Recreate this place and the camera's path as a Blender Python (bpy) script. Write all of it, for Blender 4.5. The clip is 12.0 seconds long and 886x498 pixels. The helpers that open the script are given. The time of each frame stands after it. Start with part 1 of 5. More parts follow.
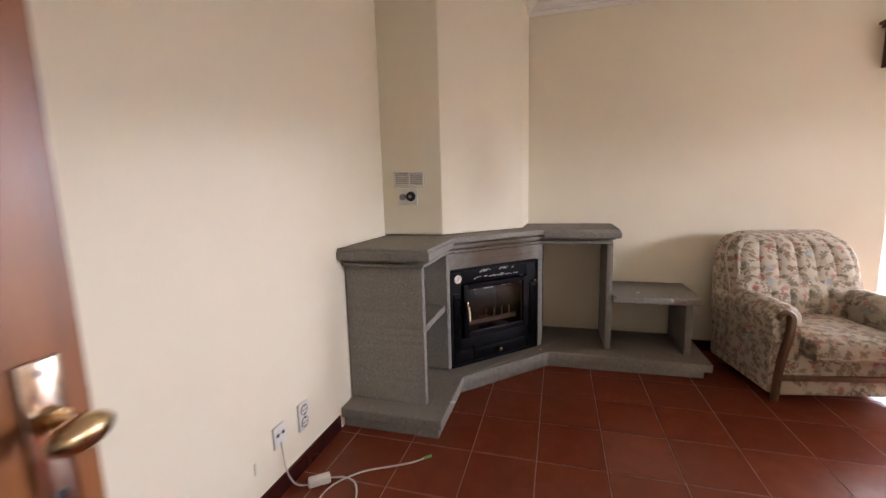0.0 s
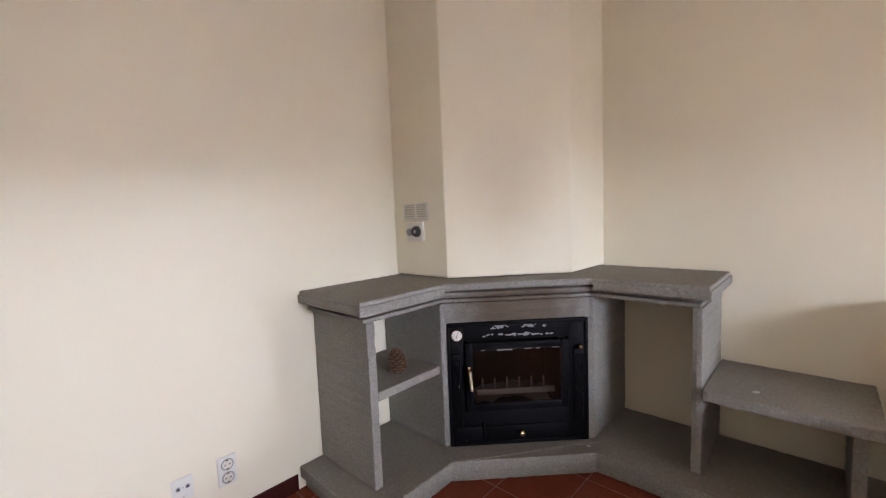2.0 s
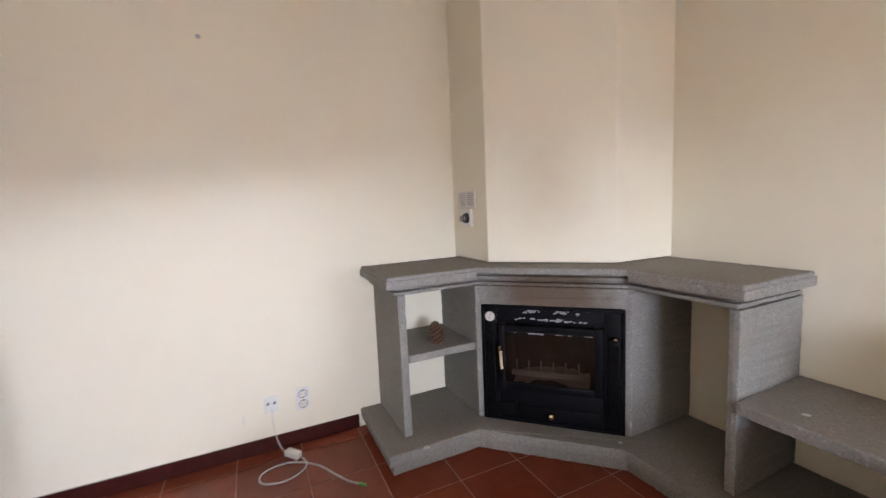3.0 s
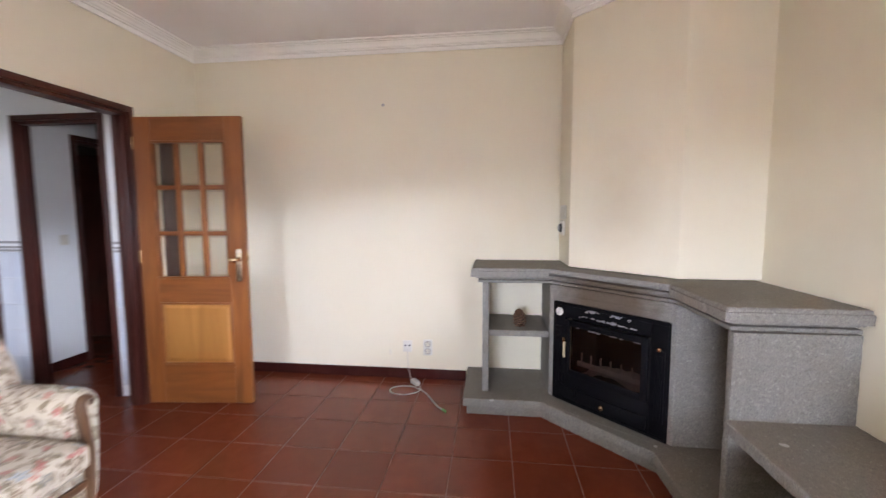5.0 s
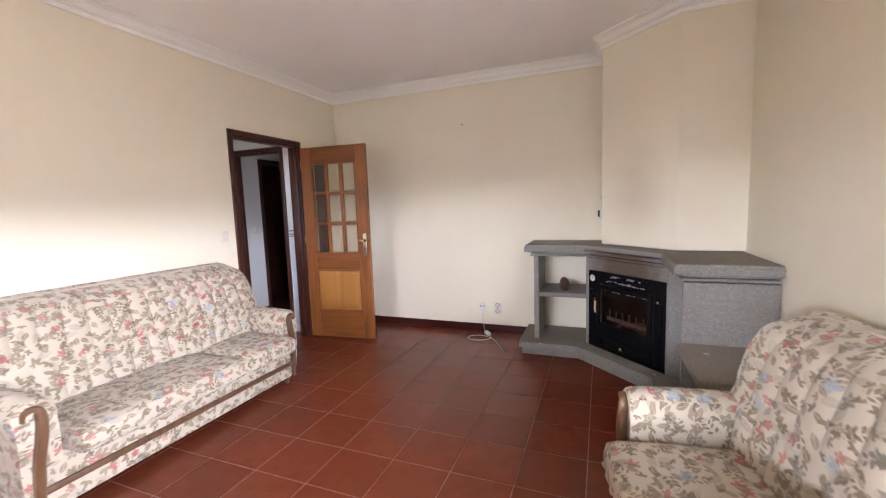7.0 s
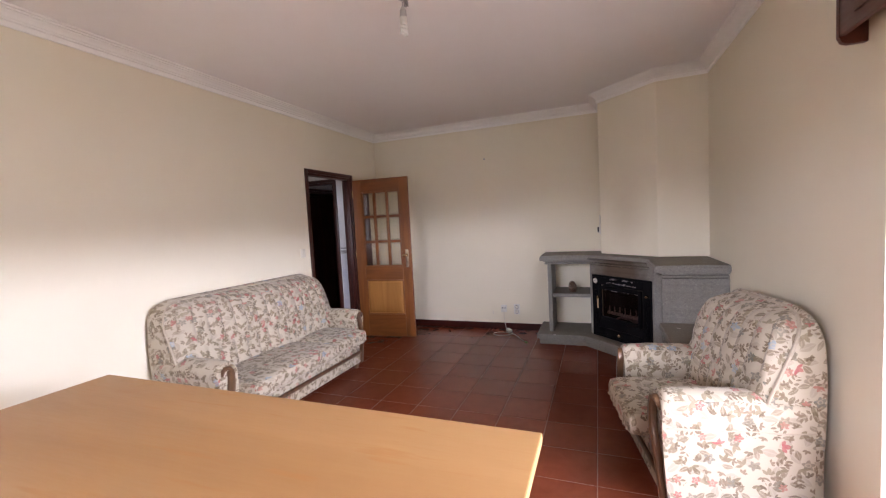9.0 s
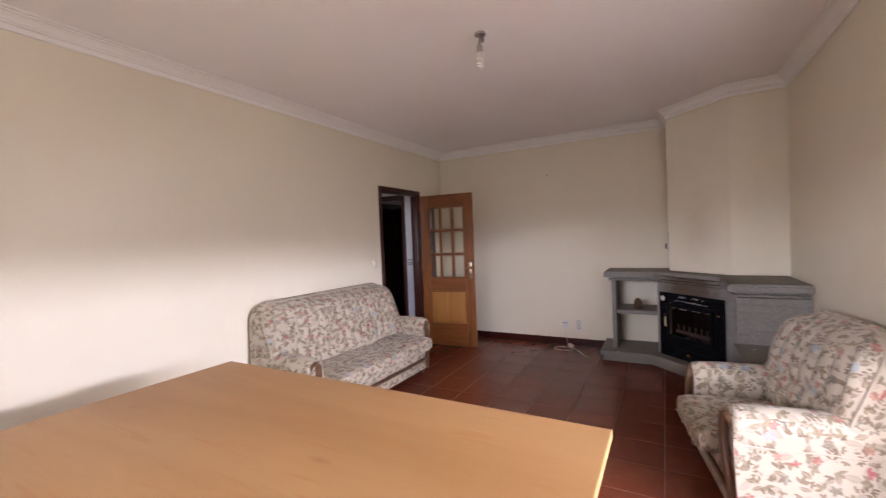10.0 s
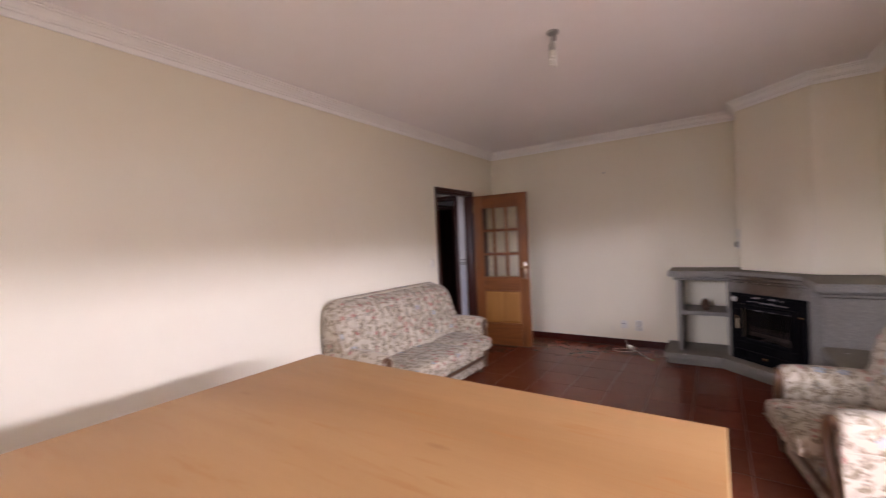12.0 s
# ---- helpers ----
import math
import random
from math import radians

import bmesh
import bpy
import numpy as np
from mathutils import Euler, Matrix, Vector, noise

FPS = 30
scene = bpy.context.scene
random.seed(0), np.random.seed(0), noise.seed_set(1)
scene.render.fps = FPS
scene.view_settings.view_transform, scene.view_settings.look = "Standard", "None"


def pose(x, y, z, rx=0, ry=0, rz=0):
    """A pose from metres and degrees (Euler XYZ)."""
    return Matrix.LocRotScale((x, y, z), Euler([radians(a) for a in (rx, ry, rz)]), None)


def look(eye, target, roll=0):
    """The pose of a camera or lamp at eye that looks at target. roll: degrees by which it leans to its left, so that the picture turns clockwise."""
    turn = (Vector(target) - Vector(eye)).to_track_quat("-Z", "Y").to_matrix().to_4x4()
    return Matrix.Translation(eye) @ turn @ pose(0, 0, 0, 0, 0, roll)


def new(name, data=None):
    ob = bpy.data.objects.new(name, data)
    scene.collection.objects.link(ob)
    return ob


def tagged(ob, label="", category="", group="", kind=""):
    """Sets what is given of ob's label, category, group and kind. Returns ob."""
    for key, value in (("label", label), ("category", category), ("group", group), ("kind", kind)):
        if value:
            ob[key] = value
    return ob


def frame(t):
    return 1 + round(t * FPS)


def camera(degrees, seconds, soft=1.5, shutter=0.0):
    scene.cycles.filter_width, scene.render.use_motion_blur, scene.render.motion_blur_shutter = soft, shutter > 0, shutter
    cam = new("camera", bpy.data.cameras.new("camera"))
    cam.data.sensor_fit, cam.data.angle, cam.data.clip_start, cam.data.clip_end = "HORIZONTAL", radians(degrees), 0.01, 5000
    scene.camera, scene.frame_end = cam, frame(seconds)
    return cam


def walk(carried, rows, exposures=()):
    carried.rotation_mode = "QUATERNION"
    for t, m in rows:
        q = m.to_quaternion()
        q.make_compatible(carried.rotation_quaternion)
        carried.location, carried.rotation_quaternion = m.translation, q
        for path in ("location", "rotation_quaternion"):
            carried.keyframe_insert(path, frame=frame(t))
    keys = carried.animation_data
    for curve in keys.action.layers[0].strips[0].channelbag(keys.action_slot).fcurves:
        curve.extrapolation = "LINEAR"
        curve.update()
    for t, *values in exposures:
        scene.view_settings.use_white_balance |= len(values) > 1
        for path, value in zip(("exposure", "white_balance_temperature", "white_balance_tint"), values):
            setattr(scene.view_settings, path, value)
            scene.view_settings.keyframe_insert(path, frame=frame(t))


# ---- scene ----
cam = camera(95.3, 12.0, soft=1.2, shutter=0.5)
PATH = [
    (0, (0.399, 0.331, 1.292), (-0.146, 2.234, 1.005), -1.5),
    (0.5, (0.512, 0.623, 1.311), (-0.128, 2.502, 1.065), -1.4),
    (1, (0.667, 0.921, 1.319), (-0.114, 2.754, 1.143), -1.9),
    (1.5, (0.847, 1.109, 1.324), (-0.23, 2.786, 1.162), -2.0),
    (2, (1.141, 1.284, 1.34), (-0.224, 2.737, 1.177), -2.3),
    (2.5, (1.376, 1.469, 1.346), (-0.217, 2.668, 1.19), -2.2),
    (3, (1.655, 1.655, 1.34), (-0.144, 2.502, 1.127), -2.5),
    (3.2, (1.731, 1.72, 1.333), (-0.123, 2.436, 1.105), -2.4),
    (4.8, (2.348, 2.291, 1.382), (0.359, 2.183, 1.205), 0.1),
    (5, (2.467, 2.357, 1.364), (0.489, 2.118, 1.189), -0.2),
    (5.5, (2.712, 2.496, 1.342), (0.81, 1.921, 1.114), 0.2),
    (6, (2.918, 2.624, 1.358), (1.059, 1.927, 1.109), 0.9),
    (6.5, (3.149, 2.74, 1.376), (1.278, 2.069, 1.155), 0.0),
    (7, (3.418, 2.868, 1.378), (1.568, 2.14, 1.165), -2.0),
    (7.5, (3.665, 2.91, 1.408), (1.81, 2.184, 1.231), -3.0),
    (7.7, (3.787, 2.888, 1.401), (1.939, 2.147, 1.209), -3.3),
    (9.3, (4.479, 2.849, 1.442), (2.62, 2.117, 1.335), -3.0),
    (9.5, (4.52, 2.855, 1.448), (2.676, 2.086, 1.367), -2.9),
    (10, (4.624, 2.847, 1.444), (2.874, 1.88, 1.392), -2.3),
    (10.5, (4.721, 2.813, 1.453), (3.092, 1.653, 1.426), -2.2),
    (11, (4.79, 2.721, 1.445), (3.319, 1.367, 1.431), -2.6),
    (11.5, (4.828, 2.663, 1.433), (3.384, 1.278, 1.416), -2.8),
    (12, (4.779, 2.674, 1.439), (3.124, 1.552, 1.4), -2.7),
]
EXPOSURES = [(0.0, 0.78, 8650, 43), (0.5, 0.66, 8400, 42), (1.5, 0.84, 7850, 38), (2.5, 0.97, 7750, 38), (5.5, 1.1, 7850, 38), (7.5, 0.74, 8100, 42), (9.5, 0.08, 8250, 46), (12.0, -0.10, 8450, 51)]
walk(cam, [(t, look(eye, target, roll)) for t, eye, target, roll in PATH], EXPOSURES)

# ---- light: open sky through the balcony door, sun behind the house, added area lamps ----
SUN_UP, SUN_ROUND = 42.0, 200.0
world = bpy.data.worlds.new("sky")
scene.world = world
world.use_nodes = True
wn = world.node_tree
sky = wn.nodes.new("ShaderNodeTexSky")
sky.sky_type, sky.sun_disc = "NISHITA", False
sky.sun_elevation, sky.sun_rotation = radians(SUN_UP), radians(SUN_ROUND)
sky.dust_density, sky.air_density = 3.0, 1.3
wn.nodes["Background"].inputs["Strength"].default_value = 0.15
wn.links.new(sky.outputs["Color"], wn.nodes["Background"].inputs["Color"])
sun_data = bpy.data.lights.new("sun", "SUN")
sun_data.energy, sun_data.angle, sun_data.color = 3.0, radians(0.5), (1.0, 0.95, 0.87)
sun = new("sun", sun_data)
way = Vector((math.sin(radians(SUN_ROUND)) * math.cos(radians(SUN_UP)), math.cos(radians(SUN_ROUND)) * math.cos(radians(SUN_UP)), math.sin(radians(SUN_UP))))
sun.matrix_world = look(way * 40, (0, 0, 0))

# added strip lamps stand in for a band of sky between trees and roofs
SKY_BLUE, PAVING_FILL = (0.51, 0.765, 1.0), (0.72, 0.86, 0.86)
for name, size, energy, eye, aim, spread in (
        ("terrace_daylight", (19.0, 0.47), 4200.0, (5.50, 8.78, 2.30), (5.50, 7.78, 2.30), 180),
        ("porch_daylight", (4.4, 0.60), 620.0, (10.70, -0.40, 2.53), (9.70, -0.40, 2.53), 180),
        # fill lamps added in the openings in place of daylight off the paving
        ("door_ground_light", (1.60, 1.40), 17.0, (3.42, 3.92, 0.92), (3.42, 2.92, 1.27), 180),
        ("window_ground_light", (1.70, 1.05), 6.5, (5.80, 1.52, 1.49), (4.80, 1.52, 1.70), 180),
        # fill lamp that brightens the hall, set in an unseen added opening
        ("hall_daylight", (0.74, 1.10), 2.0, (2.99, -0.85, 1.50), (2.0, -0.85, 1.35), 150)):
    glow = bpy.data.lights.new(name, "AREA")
    glow.shape, glow.size, glow.size_y, glow.energy, glow.color, glow.spread = "RECTANGLE", *size, energy, PAVING_FILL if "ground" in name else SKY_BLUE, radians(spread)
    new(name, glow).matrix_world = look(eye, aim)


# ---- materials ----
class Mat:
    """A node material under construction."""

    def __init__(self, name, rough=0.5, metal=0.0, spec=0.5):
        self.m = bpy.data.materials.new(name)
        self.m.use_nodes = True
        self.t = self.m.node_tree
        self.b = self.t.nodes["Principled BSDF"]
        self.b.inputs["Roughness"].default_value = rough
        self.b.inputs["Metallic"].default_value = metal
        self.b.inputs["Specular IOR Level"].default_value = spec

    def n(self, kind, **values):
        node = self.t.nodes.new(kind)
        for key, value in values.items():
            node.inputs[key.replace("_", " ")].default_value = value
        return node

    def coords(self, scale=(1, 1, 1), turn=(0, 0, 0)):
        c = self.n("ShaderNodeTexCoord")
        m = self.n("ShaderNodeMapping")
        m.inputs["Scale"].default_value, m.inputs["Rotation"].default_value = scale, turn
        self.t.links.new(c.outputs["Object"], m.inputs["Vector"])
        return m.outputs["Vector"]

    def noise(self, vec, scale, detail=4.0, rough=0.5, warp=0.0):
        node = self.n("ShaderNodeTexNoise", Scale=scale, Detail=detail, Roughness=rough, Distortion=warp)
        self.t.links.new(vec, node.inputs["Vector"])
        return node.outputs["Fac"]

    def cells(self, vec, scale, out="Distance", jitter=1.0, feature="F1"):
        node = self.n("ShaderNodeTexVoronoi", Scale=scale, Randomness=jitter)
        node.feature = feature
        self.t.links.new(vec, node.inputs["Vector"])
        return node.outputs[out]

    def ramp(self, fac, stops):
        node = self.n("ShaderNodeValToRGB")
        e = node.color_ramp.elements
        while len(e) < len(stops):
            e.new(0.5)
        for k, (p, c) in zip(e, stops):
            k.position, k.color = p, (c if len(c) == 4 else (*c, 1))
        self.t.links.new(fac, node.inputs["Fac"])
        return node.outputs["Color"]

    def mix(self, fac, a, b, mode="MIX"):
        node = self.t.nodes.new("ShaderNodeMix")
        node.data_type, node.blend_type = "RGBA", mode
        for value, k in ((fac, 0), (a, 6), (b, 7)):
            if isinstance(value, (int, float)):
                node.inputs[k].default_value = value
            elif isinstance(value, tuple):
                node.inputs[k].default_value = (*value, 1)
            else:
                self.t.links.new(value, node.inputs[k])
        return node.outputs[2]

    def math(self, op, a, b=0.0):
        node = self.t.nodes.new("ShaderNodeMath")
        node.operation = op
        for value, k in ((a, 0), (b, 1)):
            if isinstance(value, (int, float)):
                node.inputs[k].default_value = value
            else:
                self.t.links.new(value, node.inputs[k])
        return node.outputs[0]

    def color(self, c):
        if isinstance(c, tuple):
            self.b.inputs["Base Color"].default_value = (*c, 1)
        else:
            self.t.links.new(c, self.b.inputs["Base Color"])
        return self

    def rough(self, fac, lo, hi):
        r = self.n("ShaderNodeMapRange", To_Min=lo, To_Max=hi)
        self.t.links.new(fac, r.inputs["Value"])
        self.t.links.new(r.outputs[0], self.b.inputs["Roughness"])
        return self

    def bump(self, fac, strength=0.2, depth=0.01):
        node = self.n("ShaderNodeBump", Strength=strength, Distance=depth)
        self.t.links.new(fac, node.inputs["Height"])
        self.t.links.new(node.outputs["Normal"], self.b.inputs["Normal"])
        return self

    def rand(self):
        return self.n("ShaderNodeObjectInfo").outputs["Random"]


def paint(name, a, b, rough=0.85, grain=0.12, stain=None):
    k = Mat(name, rough, 0, 0.25)
    v = k.coords()
    big = k.noise(v, 0.9, 3, 0.55)
    fine = k.noise(v, 160, 3, 0.6)
    blot = k.noise(v, 7, 5, 0.6)
    c = k.mix(k.ramp(big, [(0.3, (0, 0, 0)), (0.7, (1, 1, 1))]), a, b)
    c = k.mix(k.math("MULTIPLY", blot, 0.06), c, (0.45, 0.38, 0.28))
    if stain:
        gap = k.n("ShaderNodeVectorMath")
        gap.operation = "DISTANCE"
        k.t.links.new(k.coords((1, 1, 0.6)), gap.inputs[0])
        gap.inputs[1].default_value = (stain[0], stain[1], stain[2] * 0.6)
        reach = k.math("ADD", gap.outputs["Value"], k.math("MULTIPLY", blot, 0.16))
        c = k.mix(k.ramp(reach, [(0.12, (0.28, 0.28, 0.28)), (0.36, (0, 0, 0))]), c, (0.42, 0.29, 0.18))
    k.color(c).bump(k.mix(0.35, fine, blot), grain, 0.004)
    return k.m


WALL = paint("wall_paint", (0.775, 0.705, 0.555), (0.805, 0.735, 0.585))
CHIMNEY = paint("chimney_paint", (0.775, 0.705, 0.555), (0.805, 0.735, 0.585), stain=(-0.09, 3.12, 1.42))
CEILING = paint("ceiling_paint", (0.89, 0.865, 0.85), (0.92, 0.895, 0.88), 0.9, 0.08)
CROWN = paint("crown_plaster", (0.88, 0.865, 0.82), (0.91, 0.895, 0.85), 0.7, 0.04)
HALL = paint("hall_paint", (0.76, 0.77, 0.76), (0.82, 0.83, 0.82))
OUTER = paint("outer_render", (0.72, 0.71, 0.68), (0.78, 0.77, 0.74), 0.9, 0.3)


def tile_material(name, a, b, c, rlo, rhi):
    k = Mat(name, 0.3, 0, 0.24)
    v = k.coords()
    off = k.n("ShaderNodeVectorMath")
    off.operation = "ADD"
    comb = k.n("ShaderNodeCombineXYZ")
    r = k.rand()
    k.t.links.new(k.math("MULTIPLY", r, 37.0), comb.inputs[0])
    k.t.links.new(k.math("MULTIPLY", r, 91.0), comb.inputs[1])
    k.t.links.new(v, off.inputs[0])
    k.t.links.new(comb.outputs[0], off.inputs[1])
    vv = off.outputs[0]
    cloud = k.noise(vv, 9, 5, 0.6, 0.6)
    speck = k.noise(vv, 140, 3, 0.6)
    col = k.mix(k.ramp(cloud, [(0.3, (0, 0, 0)), (0.72, (1, 1, 1))]), a, b)
    col = k.mix(k.math("MULTIPLY", r, 0.45), col, c)
    col = k.mix(k.math("MULTIPLY", speck, 0.16), col, (0.03, 0.01, 0.008))
    k.color(col).rough(cloud, rlo, rhi).bump(k.mix(0.3, cloud, speck), 0.015, 0.002)
    return k.m


TILE = tile_material("terracotta_tile", (0.18, 0.036, 0.017), (0.225, 0.051, 0.024), (0.145, 0.029, 0.014), 0.19, 0.27)
SKIRT = tile_material("skirting_tile", (0.045, 0.009, 0.008), (0.065, 0.014, 0.011), (0.032, 0.007, 0.006), 0.18, 0.3)
DADO = tile_material("hall_wall_tile", (0.66, 0.70, 0.74), (0.74, 0.76, 0.78), (0.5, 0.56, 0.66), 0.12, 0.2)
grout = Mat("grout", 0.9)
grout.color(grout.ramp(grout.noise(grout.coords(), 40), [(0.3, (0.20, 0.085, 0.06)), (0.7, (0.30, 0.145, 0.11))]))
GROUT = grout.m


def stone(name, sooty=False):
    k = Mat(name, 0.75, 0, 0.3)
    v = k.coords()
    cell = k.cells(v, 330, "Color")
    cell2 = k.cells(v, 130, "Color")
    tone = k.n("ShaderNodeSeparateColor")
    k.t.links.new(cell, tone.inputs[0])
    tone2 = k.n("ShaderNodeSeparateColor")
    k.t.links.new(cell2, tone2.inputs[0])
    a = k.ramp(tone.outputs[0], [(0.04, (0.22, 0.22, 0.21)), (0.3, (0.30, 0.295, 0.285)), (0.75, (0.345, 0.34, 0.325)), (0.97, (0.42, 0.41, 0.39))])
    b = k.ramp(tone2.outputs[1], [(0.05, (0.19, 0.185, 0.17)), (0.3, (0.305, 0.30, 0.29)), (0.9, (0.345, 0.34, 0.33)), (0.98, (0.48, 0.46, 0.42))])
    c = k.mix(1.0, k.mix(0.3, a, b), (0.71, 0.68, 0.64), "MULTIPLY")
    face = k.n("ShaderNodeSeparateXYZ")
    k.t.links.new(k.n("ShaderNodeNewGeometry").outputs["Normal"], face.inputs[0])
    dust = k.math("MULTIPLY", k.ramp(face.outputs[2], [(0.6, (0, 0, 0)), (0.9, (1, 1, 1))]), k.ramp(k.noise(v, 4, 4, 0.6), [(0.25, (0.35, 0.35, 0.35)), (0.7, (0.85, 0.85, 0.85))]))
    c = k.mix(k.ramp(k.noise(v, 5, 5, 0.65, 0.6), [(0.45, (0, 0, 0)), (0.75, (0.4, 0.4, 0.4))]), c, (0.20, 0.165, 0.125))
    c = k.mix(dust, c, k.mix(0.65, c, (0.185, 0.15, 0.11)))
    c = k.mix(k.ramp(k.noise(v, 60, 4, 0.7), [(0.58, (0, 0, 0)), (0.72, (0.5, 0.5, 0.5))]), c, (0.46, 0.44, 0.41))
    c = k.mix(k.ramp(k.noise(v, 85, 3, 0.6, 0.5), [(0.30, (0.5, 0.5, 0.5)), (0.42, (0, 0, 0))]), c, (0.10, 0.095, 0.085))
    stain = k.noise(v, 3.2, 6, 0.65, 0.4)
    c = k.mix(k.ramp(stain, [(0.45, (0, 0, 0)), (0.75, (0.4, 0.4, 0.4))]), c, (0.22, 0.205, 0.18))
    pit = k.cells(v, 30)
    c = k.mix(k.ramp(pit, [(0.04, (0.5, 0.5, 0.5)), (0.09, (0, 0, 0))]), c, (0.09, 0.085, 0.08))
    if sooty:
        gap = k.n("ShaderNodeVectorMath")
        gap.operation = "DISTANCE"
        k.t.links.new(v, gap.inputs[0])
        gap.inputs[1].default_value = (0.03, 3.03, 0.86)
        reach = k.math("ADD", gap.outputs["Value"], k.math("MULTIPLY", k.noise(v, 12, 4), 0.22))
        c = k.mix(k.ramp(reach, [(0.26, (0.85, 0.85, 0.85)), (0.50, (0, 0, 0))]), c, (0.085, 0.052, 0.03))
    k.color(c).bump(k.mix(0.5, k.noise(v, 90, 4, 0.7), k.ramp(pit, [(0.05, (0, 0, 0)), (0.13, (1, 1, 1))])), 0.25, 0.005)
    return k.m


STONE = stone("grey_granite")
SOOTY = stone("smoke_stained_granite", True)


def wood(name, dark, mid, light, along="z", scale=1.0, rough=0.35, bump=0.05):
    k = Mat(name, rough, 0, 0.45)
    s = {"x": (0.10, 1, 1), "y": (1, 0.10, 1), "z": (1, 1, 0.10)}[along]
    v = k.coords(tuple(q * scale for q in s))
    wide = k.noise(v, 9, 4, 0.55, 1.6)
    fine = k.noise(v, 95, 5, 0.65, 0.3)
    c = k.ramp(wide, [(0.25, dark), (0.5, mid), (0.78, light)])
    c = k.mix(k.math("MULTIPLY", fine, 0.42), c, dark)
    k.color(c).rough(fine, rough - 0.08, rough + 0.12).bump(fine, bump, 0.003)
    return k.m


DOOR_WOOD = wood("door_wood", (0.15, 0.042, 0.011), (0.255, 0.078, 0.019), (0.33, 0.112, 0.03), "z")
RAIL_WOOD = wood("door_rail_wood", (0.14, 0.039, 0.011), (0.235, 0.07, 0.018), (0.30, 0.10, 0.028), "y")
PANEL_WOOD = wood("door_panel_wood", (0.29, 0.105, 0.026), (0.39, 0.16, 0.04), (0.47, 0.205, 0.056), "z", 0.8)
DARK_WOOD = wood("dark_frame_wood", (0.028, 0.007, 0.005), (0.065, 0.015, 0.010), (0.095, 0.024, 0.015), "z", 1, 0.3)
DARK_WOOD_X = wood("dark_frame_wood_level", (0.028, 0.007, 0.005), (0.065, 0.015, 0.010), (0.095, 0.024, 0.015), "x", 1, 0.3)
PELMET = wood("pelmet_wood", (0.06, 0.015, 0.009), (0.11, 0.028, 0.015), (0.15, 0.042, 0.022), "x", 1, 0.3)
TRIM_WOOD = wood("settee_trim_wood", (0.06, 0.028, 0.014), (0.12, 0.055, 0.026), (0.18, 0.085, 0.042), "z", 1.5, 0.3)


def beech():
    k = Mat("beech_laminate", 0.42, 0, 0.4)
    v = k.coords((1.0, 0.16, 1.0))
    wide = k.noise(v, 2.6, 4, 0.5, 0.7)
    fine = k.noise(k.coords((1.0, 0.06, 1.0)), 120, 4, 0.6)
    knots = k.cells(k.coords((1.6, 0.5, 1.0)), 3.0)
    c = k.ramp(wide, [(0.25, (0.355, 0.165, 0.062)), (0.5, (0.43, 0.215, 0.088)), (0.75, (0.475, 0.252, 0.108))])
    c = k.mix(k.math("MULTIPLY", fine, 0.22), c, (0.38, 0.15, 0.035))
    fleck = k.noise(k.coords((1.0, 0.11, 1.0)), 26, 3, 0.5, 0.4)
    c = k.mix(k.ramp(fleck, [(0.60, (0, 0, 0)), (0.70, (0.6, 0.6, 0.6))]), c, (0.40, 0.16, 0.045))
    c = k.mix(k.ramp(knots, [(0.035, (0.55, 0.55, 0.55)), (0.09, (0, 0, 0))]), c, (0.30, 0.11, 0.03))
    k.color(c).rough(fine, 0.36, 0.5).bump(fine, 0.03, 0.002)
    return k.m


BEECH = beech()
edge = Mat("table_edge_band", 0.4)
edge.color(edge.ramp(edge.noise(edge.coords((0.1, 0.1, 1)), 60), [(0.3, (0.40, 0.235, 0.095)), (0.7, (0.48, 0.30, 0.13))]))
EDGE = edge.m


